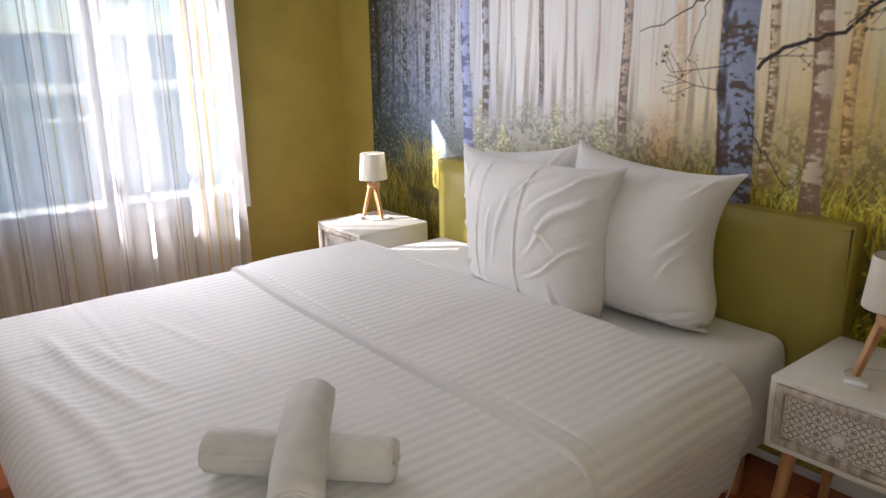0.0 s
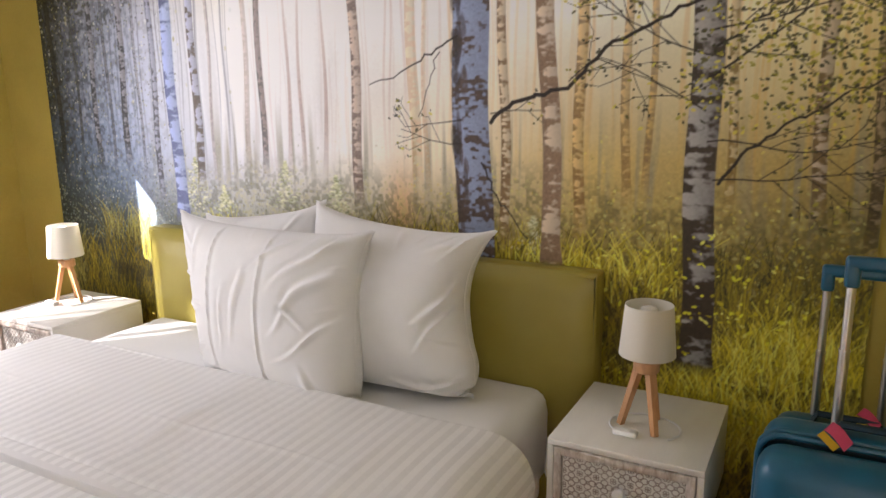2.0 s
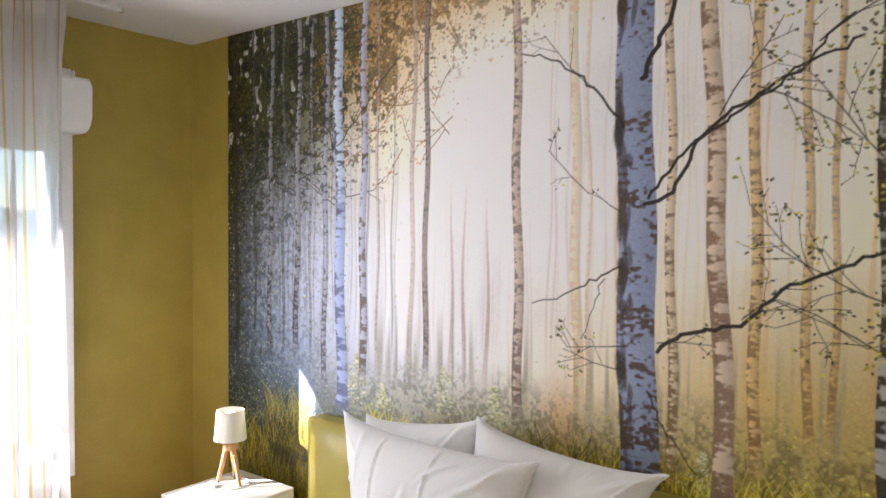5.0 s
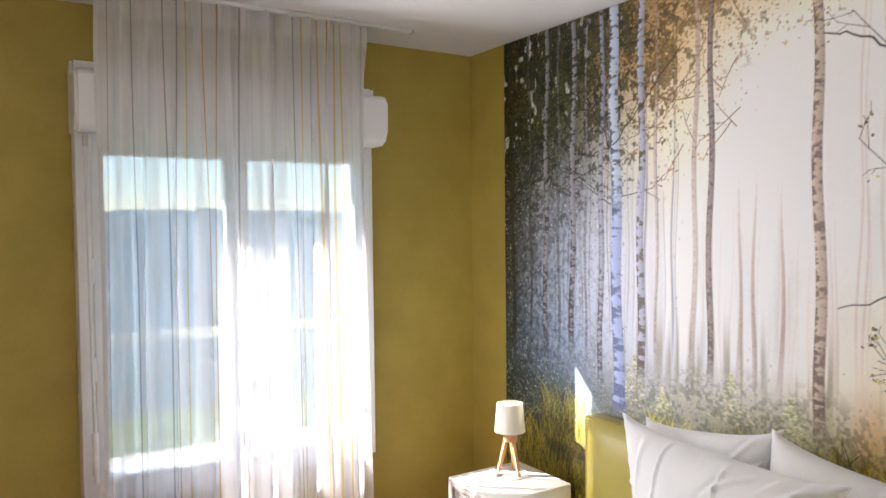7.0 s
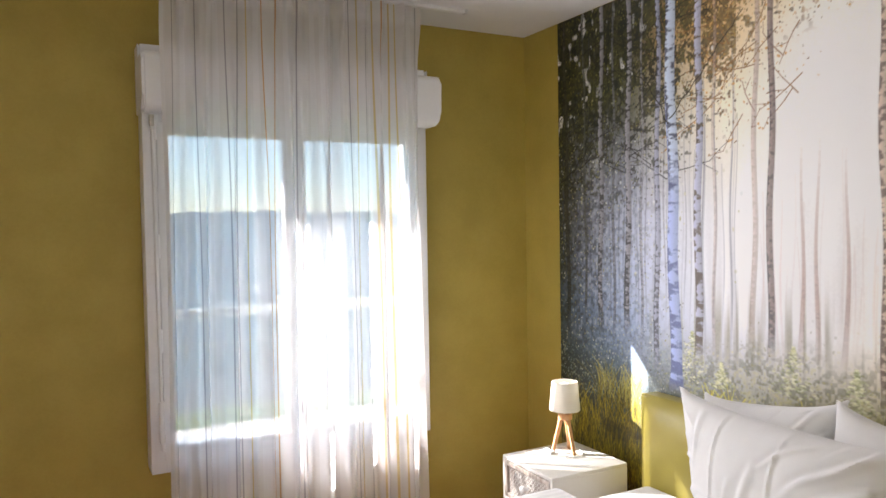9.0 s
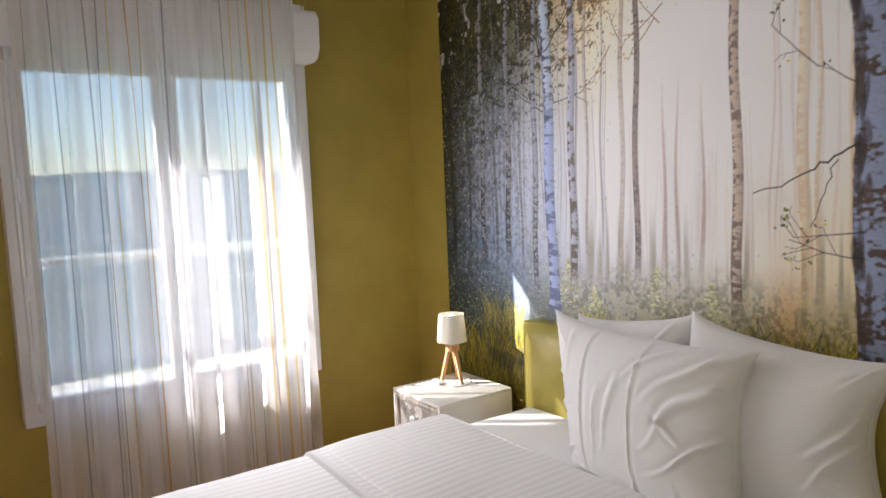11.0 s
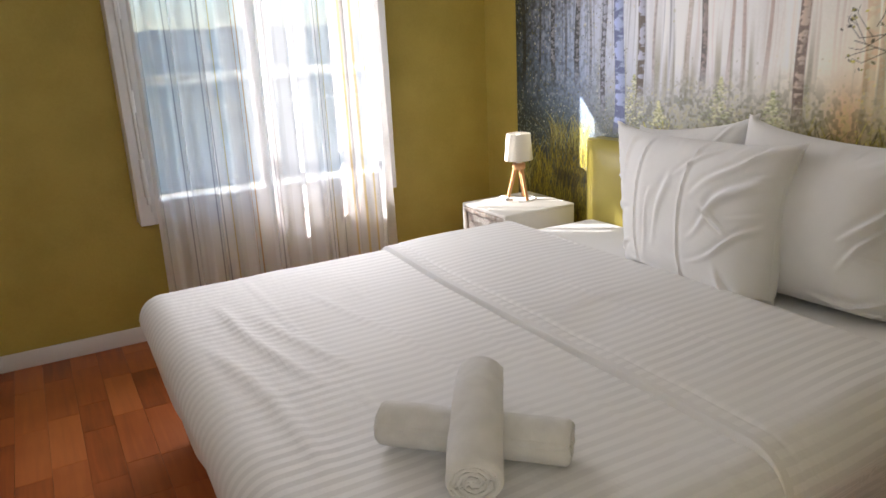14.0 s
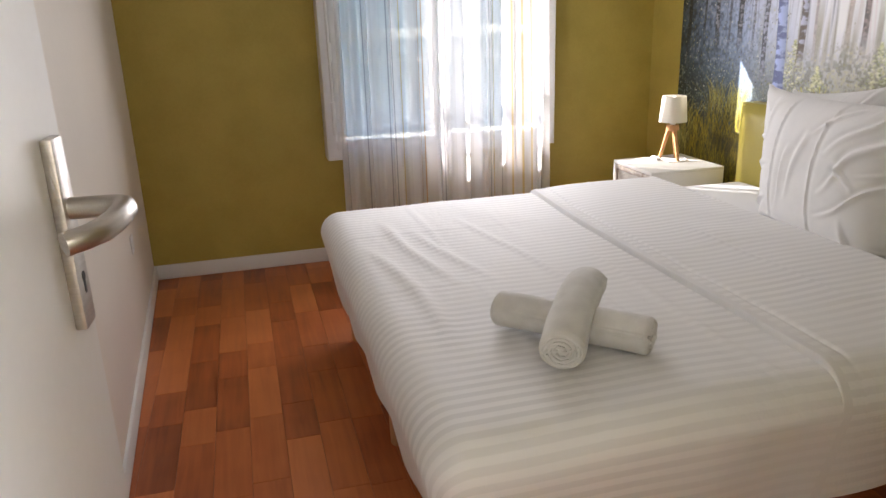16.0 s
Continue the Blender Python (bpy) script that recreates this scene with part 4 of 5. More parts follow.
# ---- table lamps ----
def table_lamp(x, y, z, turn, label):
    t = thing("table_lamp", label, "table lamp", "bedside lamps", m=pose(x, y, z, 0, 0, turn))
    outer = [(0.0665, 0.188), (0.067, 0.189), (0.0565, 0.312), (0.0552, 0.3125), (0.0552, 0.311), (0.0648, 0.190), (0.0665, 0.188)]
    part("shade", lathe(outer, 48), SHADE, t, "off-white fabric drum shade")
    part("hub", lathe([(0, 0.146), (0.029, 0.146), (0.031, 0.149), (0.031, 0.169), (0.029, 0.172), (0, 0.172)], 28), OAK, t, "round wooden hub")
    part("socket", lathe([(0, 0.172), (0.012, 0.173), (0.014, 0.176), (0.014, 0.222), (0, 0.223)], 20), CORD, t)
    part("bulb", lathe([(0, 0.222), (0.012, 0.223), (0.016, 0.238), (0.028, 0.268), (0.0285, 0.286), (0.019, 0.304), (0, 0.311)], 24), BULB, t)
    for k in range(3):
        a = 2 * math.pi * k / 3
        c, s = math.cos(a), math.sin(a)
        lg = tube([(0.018 * c, 0.018 * s, 0.149), (0.056 * c, 0.056 * s, 0.0)], [0.0128, 0.0098], 4, flat=0.85)
        part("leg", lg, OAK, t, "square tapered wooden leg")
    ringbm = tube([(-0.005 + 0.072 * math.cos(q), -0.004 + 0.085 * math.sin(q), 0.0035) for q in [-2.3 + 0.165 * k for k in range(31)]], 0.0027, 6)
    cable = part("cord", ringbm, CORD, t, "white flex coiled round the legs")
    swi = part("switch", box((-0.078, 0.0, 0.0), (-0.054, 0.058, 0.015), 0.005), CORD, t, "white in-line switch")
    but = part("switch_button", box((-0.071, 0.02, 0.0148), (-0.061, 0.038, 0.0175), 0.002), CORD, t)
    for o in (cable, swi, but):
        o.matrix_basis = pose(0, 0, 0, 0, 0, -turn)


table_lamp(2.70, 2.215, 0.5285, 100, "small tripod table lamp with pale wooden legs and off-white shade")
table_lamp(2.795, 4.525, 0.5285, 35, "small tripod table lamp standing in the sun")


# ---- suitcases ----
def suitcase(x, y, W, H, label, tagx, tagy, grip):
    t = thing("suitcase", label, "suitcase", "suitcases", m=pose(x, y, 0.0))
    D, mid, ph = 0.115, (H + 0.045) / 2, (H - 0.045) / 2
    sh = box((0, -W / 2, 0.045), (D, W / 2, H), 0.045, 5)
    part("shell", sh, TEAL, t, "glossy teal ribbed shell")
    part("shell", box((D + 0.012, -W / 2, 0.045), (2 * D + 0.012, W / 2, H), 0.045, 5), TEAL, t, "glossy teal shell")
    part("zip_band", box((D - 0.012, -W / 2 + 0.004, 0.05), (D + 0.024, W / 2 - 0.004, H - 0.006), 0.035, 4), NAVY, t, "dark zip band")
    for o in (-0.006, 0.018):
        loop = []
        for k in range(4):
            sy, sz = ((-1, -1), (1, -1), (1, 1), (-1, 1))[k]
            for q in range(5):
                an = math.pi + k * math.pi / 2 + q * math.pi / 8
                loop.append((D + o, sy * (W / 2 - 0.042) + 0.044 * math.cos(an), mid + sz * (ph - 0.042) + 0.044 * math.sin(an)))
        part("piping", tube(loop, 0.006, 8, closed=True), TEAL, t, "teal rubber piping")
    for k in range(5):
        yy = -0.12 + 0.06 * k
        part("rib", box((-0.004, yy - 0.012, 0.10), (0.004, yy + 0.012, H - 0.06), 0.0035), TEAL, t)
    px = 2 * D - 0.02
    for s in (-1, 1):
        part("pole", tube([(px, s * 0.066, H - 0.01), (px, s * 0.066, H + 0.15)], 0.0098, 14), ALU, t, "telescopic aluminium tube")
        part("inner_pole", tube([(px, s * 0.066, H + 0.15), (px, s * 0.066, grip - 0.02)], 0.0086, 14), ALU, t)
        part("collar", tube([(px, s * 0.066, H + 0.148), (px, s * 0.066, H + 0.154)], 0.0104, 14), ALU, t)
    gp = box((px - 0.013, -0.080, grip - 0.026), (px + 0.013, 0.080, grip), 0.008, 3)
    for s in (-1, 1):
        box((px - 0.013, s * 0.066 - 0.0135, grip - 0.06), (px + 0.013, s * 0.066 + 0.0135, grip - 0.01), 0.007, 3, bm=gp)
    part("pull_handle", gp, TEAL, t, "teal plastic pull handle")
    ch = tube([(D + 0.055, -0.07, H - 0.004), (D + 0.055, -0.06, H + 0.018), (D + 0.055, 0.06, H + 0.018), (D + 0.055, 0.07, H - 0.004)], 0.011, 8, flat=0.6)
    part("carry_handle", ch, NAVY, t)
    for sx in (0.035, 2 * D - 0.02):
        for s in (-1, 1):
            wh = tube([(sx, s * 0.15 - 0.012, 0.024), (sx, s * 0.15 + 0.012, 0.024)], 0.024, 16)
            box((sx - 0.012, s * 0.15 - 0.018, 0.03), (sx + 0.012, s * 0.15 + 0.018, 0.06), 0.004, bm=wh)
            part("wheel", wh, BLACK, t)
    tg = sheet(6, 4, lambda a, b: Vector((tagx + 0.02 - 0.045 * a - 0.018 * b, tagy + 0.014 - 0.034 * a + 0.014 * b, H + 0.036 - 0.012 * a - 0.012 * b + 0.004 * math.sin(4 * a))))
    bmesh.ops.solidify(tg, geom=tg.faces[:], thickness=0.003)
    lab = part("luggage_tag", tg, PINK, t, "bright pink luggage tag")
    tg = sheet(4, 4, lambda a, b: Vector((tagx + 0.001 - 0.036 * a - 0.012 * b, tagy + 0.028 - 0.027 * a + 0.010 * b, H + 0.024 - 0.010 * a - 0.006 * b)))
    bmesh.ops.solidify(tg, geom=tg.faces[:], thickness=0.0035)
    part("tag_flap", tg, YELLOW, lab, "yellow end of the tag")


suitcase(2.31, 1.745, 0.385, 0.70, "large teal hard-shell suitcase with its handle pulled out", 0.115, 0.06, 1.035)
suitcase(2.585, 1.782, 0.30, 0.60, "smaller teal hard-shell suitcase behind another one", 0.185, -0.045, 0.955)


# ---- forest wallpaper ----
class Print:
    """The picture printed on the wallpaper: a misty birch wood, drawn stroke by stroke. u runs along the wall, z up."""

    def __init__(self, width, height, step):
        self.w, self.h, self.s = width, height, step
        self.nu, self.nz = int(width / step) + 1, int(height / step) + 1
        self.u = np.linspace(0, width, self.nu)[None, :].repeat(self.nz, 0)
        self.z = np.linspace(0, height, self.nz)[:, None].repeat(self.nu, 1)
        self.c = np.zeros((self.nz, self.nu, 3))
        self.rs = np.random.RandomState(4)

    def noise(self, fu, fz, seed):
        """Smooth value noise, fu by fz cells to the metre, 0 to 1."""
        r = np.random.RandomState(seed)
        g = r.rand(int(self.h * fz) + 3, int(self.w * fu) + 3)
        a, b = self.u * fu, self.z * fz
        i, j = a.astype(int), b.astype(int)
        p, q = a - i, b - j
        p, q = p * p * (3 - 2 * p), q * q * (3 - 2 * q)
        return (g[j, i] * (1 - p) + g[j, i + 1] * p) * (1 - q) + (g[j + 1, i] * (1 - p) + g[j + 1, i + 1] * p) * q

    def window(self, u0, u1, z0, z1):
        a, b = max(0, int(u0 / self.s) - 1), min(self.nu, int(u1 / self.s) + 3)
        c, d = max(0, int(z0 / self.s) - 1), min(self.nz, int(z1 / self.s) + 3)
        return (slice(c, d), slice(a, b)) if b > a and d > c else None

    def blend(self, win, colour, alpha):
        self.c[win] += (np.asarray(colour) - self.c[win]) * alpha[..., None]

    def dab(self, u, z, ru, rz, colour, alpha, lean=0.0):
        r = ru + rz
        win = self.window(u - r, u + r, z - r, z + r)
        if win is None:
            return
        du, dz = self.u[win] - u, self.z[win] - z
        c, s = math.cos(lean), math.sin(lean)
        d = ((du * c + dz * s) / ru) ** 2 + ((dz * c - du * s) / rz) ** 2
        self.blend(win, colour, alpha * np.clip(1.6 - 1.2 * d, 0, 1))

    def line(self, pts, w0, w1, colour, alpha=1.0):
        n = len(pts) - 1
        for k in range(n):
            (ua, za), (ub, zb) = pts[k], pts[k + 1]
            wa = 0.5 * (w0 + (w1 - w0) * k / n)
            win = self.window(min(ua, ub) - wa - 0.01, max(ua, ub) + wa + 0.01, min(za, zb) - wa - 0.01, max(za, zb) + wa + 0.01)
            if win is None:
                continue
            du, dz = ub - ua, zb - za
            t = np.clip(((self.u[win] - ua) * du + (self.z[win] - za) * dz) / (du * du + dz * dz + 1e-9), 0, 1)
            d = np.hypot(self.u[win] - ua - t * du, self.z[win] - za - t * dz)
            self.blend(win, colour, alpha * np.clip((wa - d) / self.s + 0.6, 0, 1))

    def bough(self, pts, w0, w1, colour):
        """A crooked branch through the given points."""
        out, r = [], self.rs
        for (ua, za), (ub, zb) in zip(pts, pts[1:]):
            n = max(1, int(math.hypot(ub - ua, zb - za) / 0.022))
            out += [(ua + (ub - ua) * k / n + r.normal(0, 0.0045), za + (zb - za) * k / n + r.normal(0, 0.0045)) for k in range(n)]
        self.line(out + [pts[-1]], w0 * 0.9, w1 * 0.9, colour)

    def trunk(self, u0, z0, u1, z1, w0, w1, light, dark, marks, alpha=1.0, fade=0.1, shade=0.45):
        """A birch stem from its foot to its head: bark light with dark scars, one side shaded."""
        win = self.window(min(u0, u1) - w0, max(u0, u1) + w0, z0 - 0.05, z1)
        u, z = self.u[win], self.z[win]
        t = np.clip((z - z0) / (z1 - z0), 0, 1)
        mid = u0 + (u1 - u0) * t + 0.006 * np.sin(z * 9 + u0 * 40)
        half = 0.5 * (w0 + (w1 - w0) * t) * (1 + 0.35 * np.clip(0.10 - (z - z0), 0, 0.1) / 0.1)
        x = (u - mid) / half
        body = np.clip((1 - np.abs(x)) * half / self.s + 0.5, 0, 1) * np.clip((z - z0) / fade, 0, 1) * alpha
        seed = int(u0 * 1000)
        scar = self.noise(min(60, 1.5 / w0), min(60, 2.2 / w0), seed)[win] * 0.38 + self.noise(min(110, 6 / w0), min(130, 10 / w0), seed + 1)[win] * 0.33 + self.noise(min(130, 11 / w0), min(140, 15 / w0), seed + 2)[win] * 0.29
        if w0 < 0.1:   # slender birches carry rings and short cross bars
            bars = self.noise(min(60, 1.0 / w0), min(130, 2.6 / w0), seed + 3)[win] * 0.55 + self.noise(min(90, 2.2 / w0), min(150, 7 / w0), seed + 4)[win] * 0.45
            scar = 0.35 * scar + 0.65 * bars
        low = np.clip(1 - (z - z0) / 0.5, 0, 1) * 0.17
        m = np.clip((scar - (1 - marks) * 0.93 + low + 0.16 * np.clip(-x - 0.3, 0, 1) + 0.06 * np.abs(x) ** 2) * 8, 0, 1)
        lit = np.asarray(light) * (1 - shade * np.clip(0.5 + 0.6 * x, 0, 1))[..., None]
        col = lit + (np.asarray(dark) - lit) * m[..., None]
        self.c[win] += (col - self.c[win]) * body[..., None]

    def limb(self, u, z, ang, length, w, depth, colour, leaves=None, droop=0.0):
        """A forked branch with twigs and, at their ends, leaves."""
        r, pts = self.rs, [(u, z)]
        n = max(3, int(length / 0.035))
        for k in range(n):
            ang += r.normal(0, 0.09) - droop * 0.05
            u, z = u + length / n * math.cos(ang), z + length / n * math.sin(ang)
            pts.append((u, z))
            if depth and k > 0 and r.rand() < 0.55:
                self.limb(u, z, ang + r.choice((-1, 1)) * r.uniform(0.4, 0.95), length * r.uniform(0.25, 0.5), w * 0.5, depth - 1, colour, leaves, droop)
            if leaves and depth < 2 and r.rand() < leaves[0]:
                self.leaf(u, z, leaves)
        self.line(pts, w, w * 0.45, colour)

    def leaf(self, u, z, leaves):
        r = self.rs
        for _ in range(r.randint(1, 4)):
            k = leaves[1][r.randint(len(leaves[1]))]
            self.dab(u + r.normal(0, 0.018), z + r.normal(0, 0.016), r.uniform(0.003, 0.009), r.uniform(0.0025, 0.005), k, 0.9, r.uniform(-1, 1))


def rgb(h, gain=1.0):
    """A print dye from six hex digits."""
    v = [int(h[k:k + 2], 16) / 255 for k in (0, 2, 4)]
    return tuple(min(0.9, gain * (c / 12.92 if c < 0.04 else ((c + 0.055) / 1.055) ** 2.4)) for c in v)


GAIN = 1.5
MU = 3.109


def forest():
    P = Print(MU, 2.494, 0.0031)
    rs = P.rs
    cols = (0.0, 0.5, 1.0, 1.4, 1.9, 2.4, 3.12)
    levels = ((2.5, "20200f 3c3820 84683a b89868 e0d0b4 eedcae d0bc80"), (2.25, "1a1c10 40402a b89460 f6dcb8 f8f0e4 f6ecd0 e6d29a"), (2.0, "181a12 505040 d4c4b0 fffdf8 faf4ec f4ead2 e6d6a6"), (1.55, "262b22 8a90a0 dcdcf0 f2eef8 eee9e8 ecdec0 d4c088"),
              (1.15, "2c3a40 7082a0 c0c2d6 d0cad0 ccc0a8 b8a266 84733a"), (0.85, "20261f 3a4852 80837e 86805f 867640 7c6c2a 4e4518"), (0.45, "1a1e14 2a3020 444424 5e561e 5e5216 584c12 3c340d"), (0.0, "141408 1c1c0a 24220c 2a260c 2c260a 28220a 1a1706"))
    table = np.array([[rgb(h, GAIN) for h in row.split()] for _, row in levels][::-1])
    zs = np.array([lv for lv, _ in levels][::-1])
    for k in range(3):
        across = np.stack([np.interp(P.u[0], cols, table[j, :, k]) for j in range(len(zs))])
        for i in range(P.nu):
            P.c[:, i, k] = np.interp(P.z[:, 0], zs, across[:, i])
    cloud = P.noise(3, 3, 50) * 0.6 + P.noise(9, 9, 51) * 0.4
    P.c *= (0.88 + 0.24 * cloud)[..., None]

    # the low sun behind the stems: white heart, warm rim, violet mist, and shafts of light
    def glow(u, z, ru, rz, colour, alpha):
        P.blend((slice(None), slice(None)), rgb(colour, GAIN), alpha * np.exp(-((P.u - u) / ru) ** 2 - ((P.z - z) / rz) ** 2))
    glow(1.15, 2.15, 0.24, 0.30, "eabc88", 0.40)
    glow(1.45, 2.42, 0.40, 0.12, "e0a868", 0.35)
    glow(1.38, 2.02, 0.27, 0.30, "ffffff", 0.85)
    glow(0.98, 1.32, 0.40, 0.22, "d2cfe6", 0.55)
    glow(0.62, 1.30, 0.25, 0.30, "aab4d0", 0.35)
    glow(1.76, 0.98, 0.06, 0.12, "e09050", 0.45)
    shaft = P.noise(16, 0.6, 52) * 0.6 + P.noise(40, 0.8, 53) * 0.4
    mist = np.exp(-((P.u - 1.1) / 0.7) ** 2 - ((P.z - 1.35) / 0.4) ** 2)
    P.c *= (1 + 0.30 * (shaft - 0.5) * mist)[..., None]

    # a far fringe of stems and brush that closes the mist below
    far = P.noise(75, 2.2, 66) * 0.6 + P.noise(30, 1.6, 67) * 0.4
    band = np.exp(-((P.z - 1.12) / 0.13) ** 2) * np.clip((P.u - 0.5) * 3, 0, 1)
    P.blend((slice(None), slice(None)), rgb("7c7864", GAIN), 0.75 * band * np.clip((far - 0.5) * 5, 0, 1))
    bush = P.noise(30, 26, 68) * 0.4 + P.noise(95, 85, 69) * 0.6
    low = np.clip((1.06 + 0.10 * P.noise(9, 2, 71) - P.z) * 9, 0, 1) * np.clip((P.u - 0.55) * 3, 0, 1)
    P.blend((slice(None), slice(None)), rgb("4a4a24", GAIN), 0.50 * low * np.clip((bush - 0.46) * 6, 0, 1))
    P.blend((slice(None), slice(None)), rgb("a8a464", GAIN), 0.35 * low * np.clip((0.40 - bush) * 7, 0, 1))
    # pale far stems in the mist
    for _ in range(190):
        u = rs.uniform(0, MU)
        left = u < 1.05
        col = rgb("4d5262", GAIN) if left else (rgb("a98f86", GAIN) if u < 1.9 else rgb("b98f3c", GAIN))
        z0 = rs.uniform(0.95, 1.15)
        P.trunk(u, z0, u + rs.uniform(-0.02, 0.02), rs.uniform(1.7, 2.5) if left or u > 1.7 else rs.uniform(1.3, 1.75), rs.uniform(0.005, 0.014), 0.004, col, col, 0.2, rs.uniform(0.15, 0.50 if left else 0.24), 0.25, 0.1)

    # canopy: leaf masses, dense and dark at the upper left, with sky through the holes
    mass = P.noise(6, 6, 54) * 0.20 + P.noise(17, 17, 55) * 0.24 + P.noise(44, 44, 56) * 0.29 + P.noise(105, 105, 57) * 0.27
    top = np.clip((P.z - 1.35 - 0.42 * np.clip(P.u - 0.15, 0, 9)) / 0.65, 0, 1)
    crown = np.where(P.u < 1.05, top, np.clip((P.z - 2.10 - 0.20 * np.abs(P.u - 1.2)) / 0.3, 0, 1) * 0.85)
    crown = np.maximum(crown, 0.75 * np.clip(1 - P.u / 0.22, 0, 1) * np.clip((P.z - 1.05) / 0.25, 0, 1))
    cover = np.clip((mass - (0.66 - 0.30 * crown)) * 12, 0, 1) * np.clip(crown * 5, 0, 1)
    warm = np.clip((P.u - 0.78) / 0.6, 0, 1)[..., None]
    tone = np.clip((P.noise(60, 60, 58) * 0.5 + P.noise(24, 24, 59) * 0.5 - 0.3) * 2.2, 0, 1)[..., None]
    cool = np.array(rgb("0b0d06", GAIN)) * (1 - tone) + np.array(rgb("3a3a1a", GAIN)) * tone
    hot = np.array(rgb("463818", GAIN)) * (1 - tone) + np.array(rgb("94743e", GAIN)) * tone
    P.c += (cool * (1 - warm) + hot * warm - P.c) * (cover * (0.94 - 0.30 * warm[..., 0]) * np.clip(0.45 + 0.7 * (P.z - 1.3), 0, 1))[..., None]
    hole = np.clip((P.noise(42, 30, 62) * 0.6 + P.noise(14, 9, 63) * 0.4 - 0.70) * 14, 0, 1) * np.clip((P.z - 1.7) * 3, 0, 1) * np.clip(1 - P.u / 0.8, 0, 1) ** 0.5
    P.blend((slice(None), slice(None)), rgb("e6e2d8", GAIN), 0.85 * hole)
    for _ in range(15000):
        u, z = rs.uniform(0, 1.9), rs.uniform(1.2, 2.5)
        j, i = min(P.nz - 1, int(z / P.s)), min(P.nu - 1, int(u / P.s))
        if rs.rand() > crown[j, i] * 0.9 * (0.3 + cover[j, i]):
            continue
        a, b = np.array(rgb(rs.choice(("0c0e06", "14160a", "22240f", "34361a", "55562a", "6e6c34")), GAIN)), np.array(rgb(rs.choice(("4c3a1c", "6a5026", "83632f", "b08c4c")), GAIN))
        k = min(1.0, max(0.0, (u - 0.5) / 0.7))
        P.dab(u, z, rs.uniform(0.003, 0.007), rs.uniform(0.002, 0.004), a + (b - a) * k, rs.uniform(0.5, 0.95), rs.uniform(-1.5, 1.5))
    for _ in range(1500):
        u, z = rs.normal(1.12, 0.24), rs.uniform(1.75, 2.5)
        if u < 0.6 or rs.rand() > np.clip((z - 1.72 - 0.5 * max(0.0, u - 0.9)) / 0.6, 0, 1):
            continue
        P.dab(u, z, rs.uniform(0.003, 0.006), rs.uniform(0.002, 0.004), rgb(rs.choice(("6a4e28", "8a6a3a", "b08a50", "5a4a28")), GAIN), rs.uniform(0.35, 0.8), rs.uniform(-1.5, 1.5))
    for _ in range(26):
        P.limb(rs.uniform(0.9, 1.35), rs.uniform(1.9, 2.45), rs.uniform(2.0, 4.4), rs.uniform(0.12, 0.26), 0.0035, 1, rgb("7a5830", GAIN), (0.4, [rgb(h, GAIN) for h in ("8a6a3a", "6a4e28", "b08a50")]), 0.8)
    for _ in range(120):
        u, z = rs.uniform(0, 1.1) ** 1.2, rs.uniform(1.3, 2.48)
        P.dab(u, z, rs.uniform(0.003, 0.007), rs.uniform(0.004, 0.011), rgb(rs.choice(("b8bcbc", "a8a690", "8c8858")), GAIN), rs.uniform(0.35, 0.85), rs.uniform(-0.5, 0.5))
    for _ in range(60):
        P.limb(rs.uniform(0.0, 0.8), rs.uniform(1.7, 2.45), rs.uniform(-0.3, 3.4), rs.uniform(0.15, 0.34), 0.004, 1, rgb("1c1a12"), None, 0.4)

    deep = np.clip(1 - P.u / 0.85, 0, 1) * np.clip((P.z - 0.8) * 4, 0, 1) * np.clip((2.1 - P.z) * 2, 0, 1)
    leafy = P.noise(30, 26, 64) * 0.4 + P.noise(75, 70, 65) * 0.6
    P.blend((slice(None), slice(None)), rgb("1e2014", GAIN), 0.75 * deep * np.clip((leafy - 0.52) * 7, 0, 1))
    P.blend((slice(None), slice(None)), rgb("b4b8c8", GAIN), 0.38 * deep * np.clip((0.36 - leafy) * 8, 0, 1) * np.clip(P.u * 4, 0, 1))
    for _ in range(2600):
        u, z = rs.uniform(0, 0.8), rs.uniform(0.8, 1.9)
        if rs.rand() < 1.1 - u:
            P.dab(u, z, rs.uniform(0.002, 0.006), rs.uniform(0.002, 0.004), rgb(rs.choice(("5a5a30", "3c3c20", "7c7a4c", "9a9a7c", "c0c0b4", "24260f")), GAIN), rs.uniform(0.3, 0.8), rs.uniform(-1.5, 1.5))
    # low brush and saplings
    for _ in range(7000):
        u, z = rs.uniform(0, MU), 0.74 + abs(rs.normal(0, 0.16))
        if z > 1.22:
            continue
        left = u < 0.8
        names = ("2f3a30", "5a6a62", "8fa0a0", "43523c", "9aa08a") if left else (("6c6a3a", "908a50", "b4ac74", "4a4822", "5c5a2c") if u < 1.8 else ("8f7c20", "b8a030", "d8c65c", "6a5a16", "e2d27a"))
        P.dab(u, z, rs.uniform(0.003, 0.007), rs.uniform(0.002, 0.005), rgb(rs.choice(names), GAIN), rs.uniform(0.12, 0.42), rs.uniform(-1.5, 1.5))
    for su, sz, sh in ((1.28, 0.93, 0.17), (0.84, 0.90, 0.20), (1.50, 0.92, 0.14), (2.22, 0.80, 0.17), (0.98, 0.9, 0.1)):
        for _ in range(190):
            t = rs.rand()
            P.dab(su + rs.normal(0, 0.4) * sh * (1 - t) * 0.7, sz + t * sh, 0.008, 0.0035, rgb(rs.choice(("b8b890", "949870", "ccccb0", "687048")), GAIN), 0.5, rs.uniform(-0.6, 0.6))
    # grass
    patch = P.noise(2.5, 5, 60) * 0.65 + P.noise(7, 12, 61) * 0.35
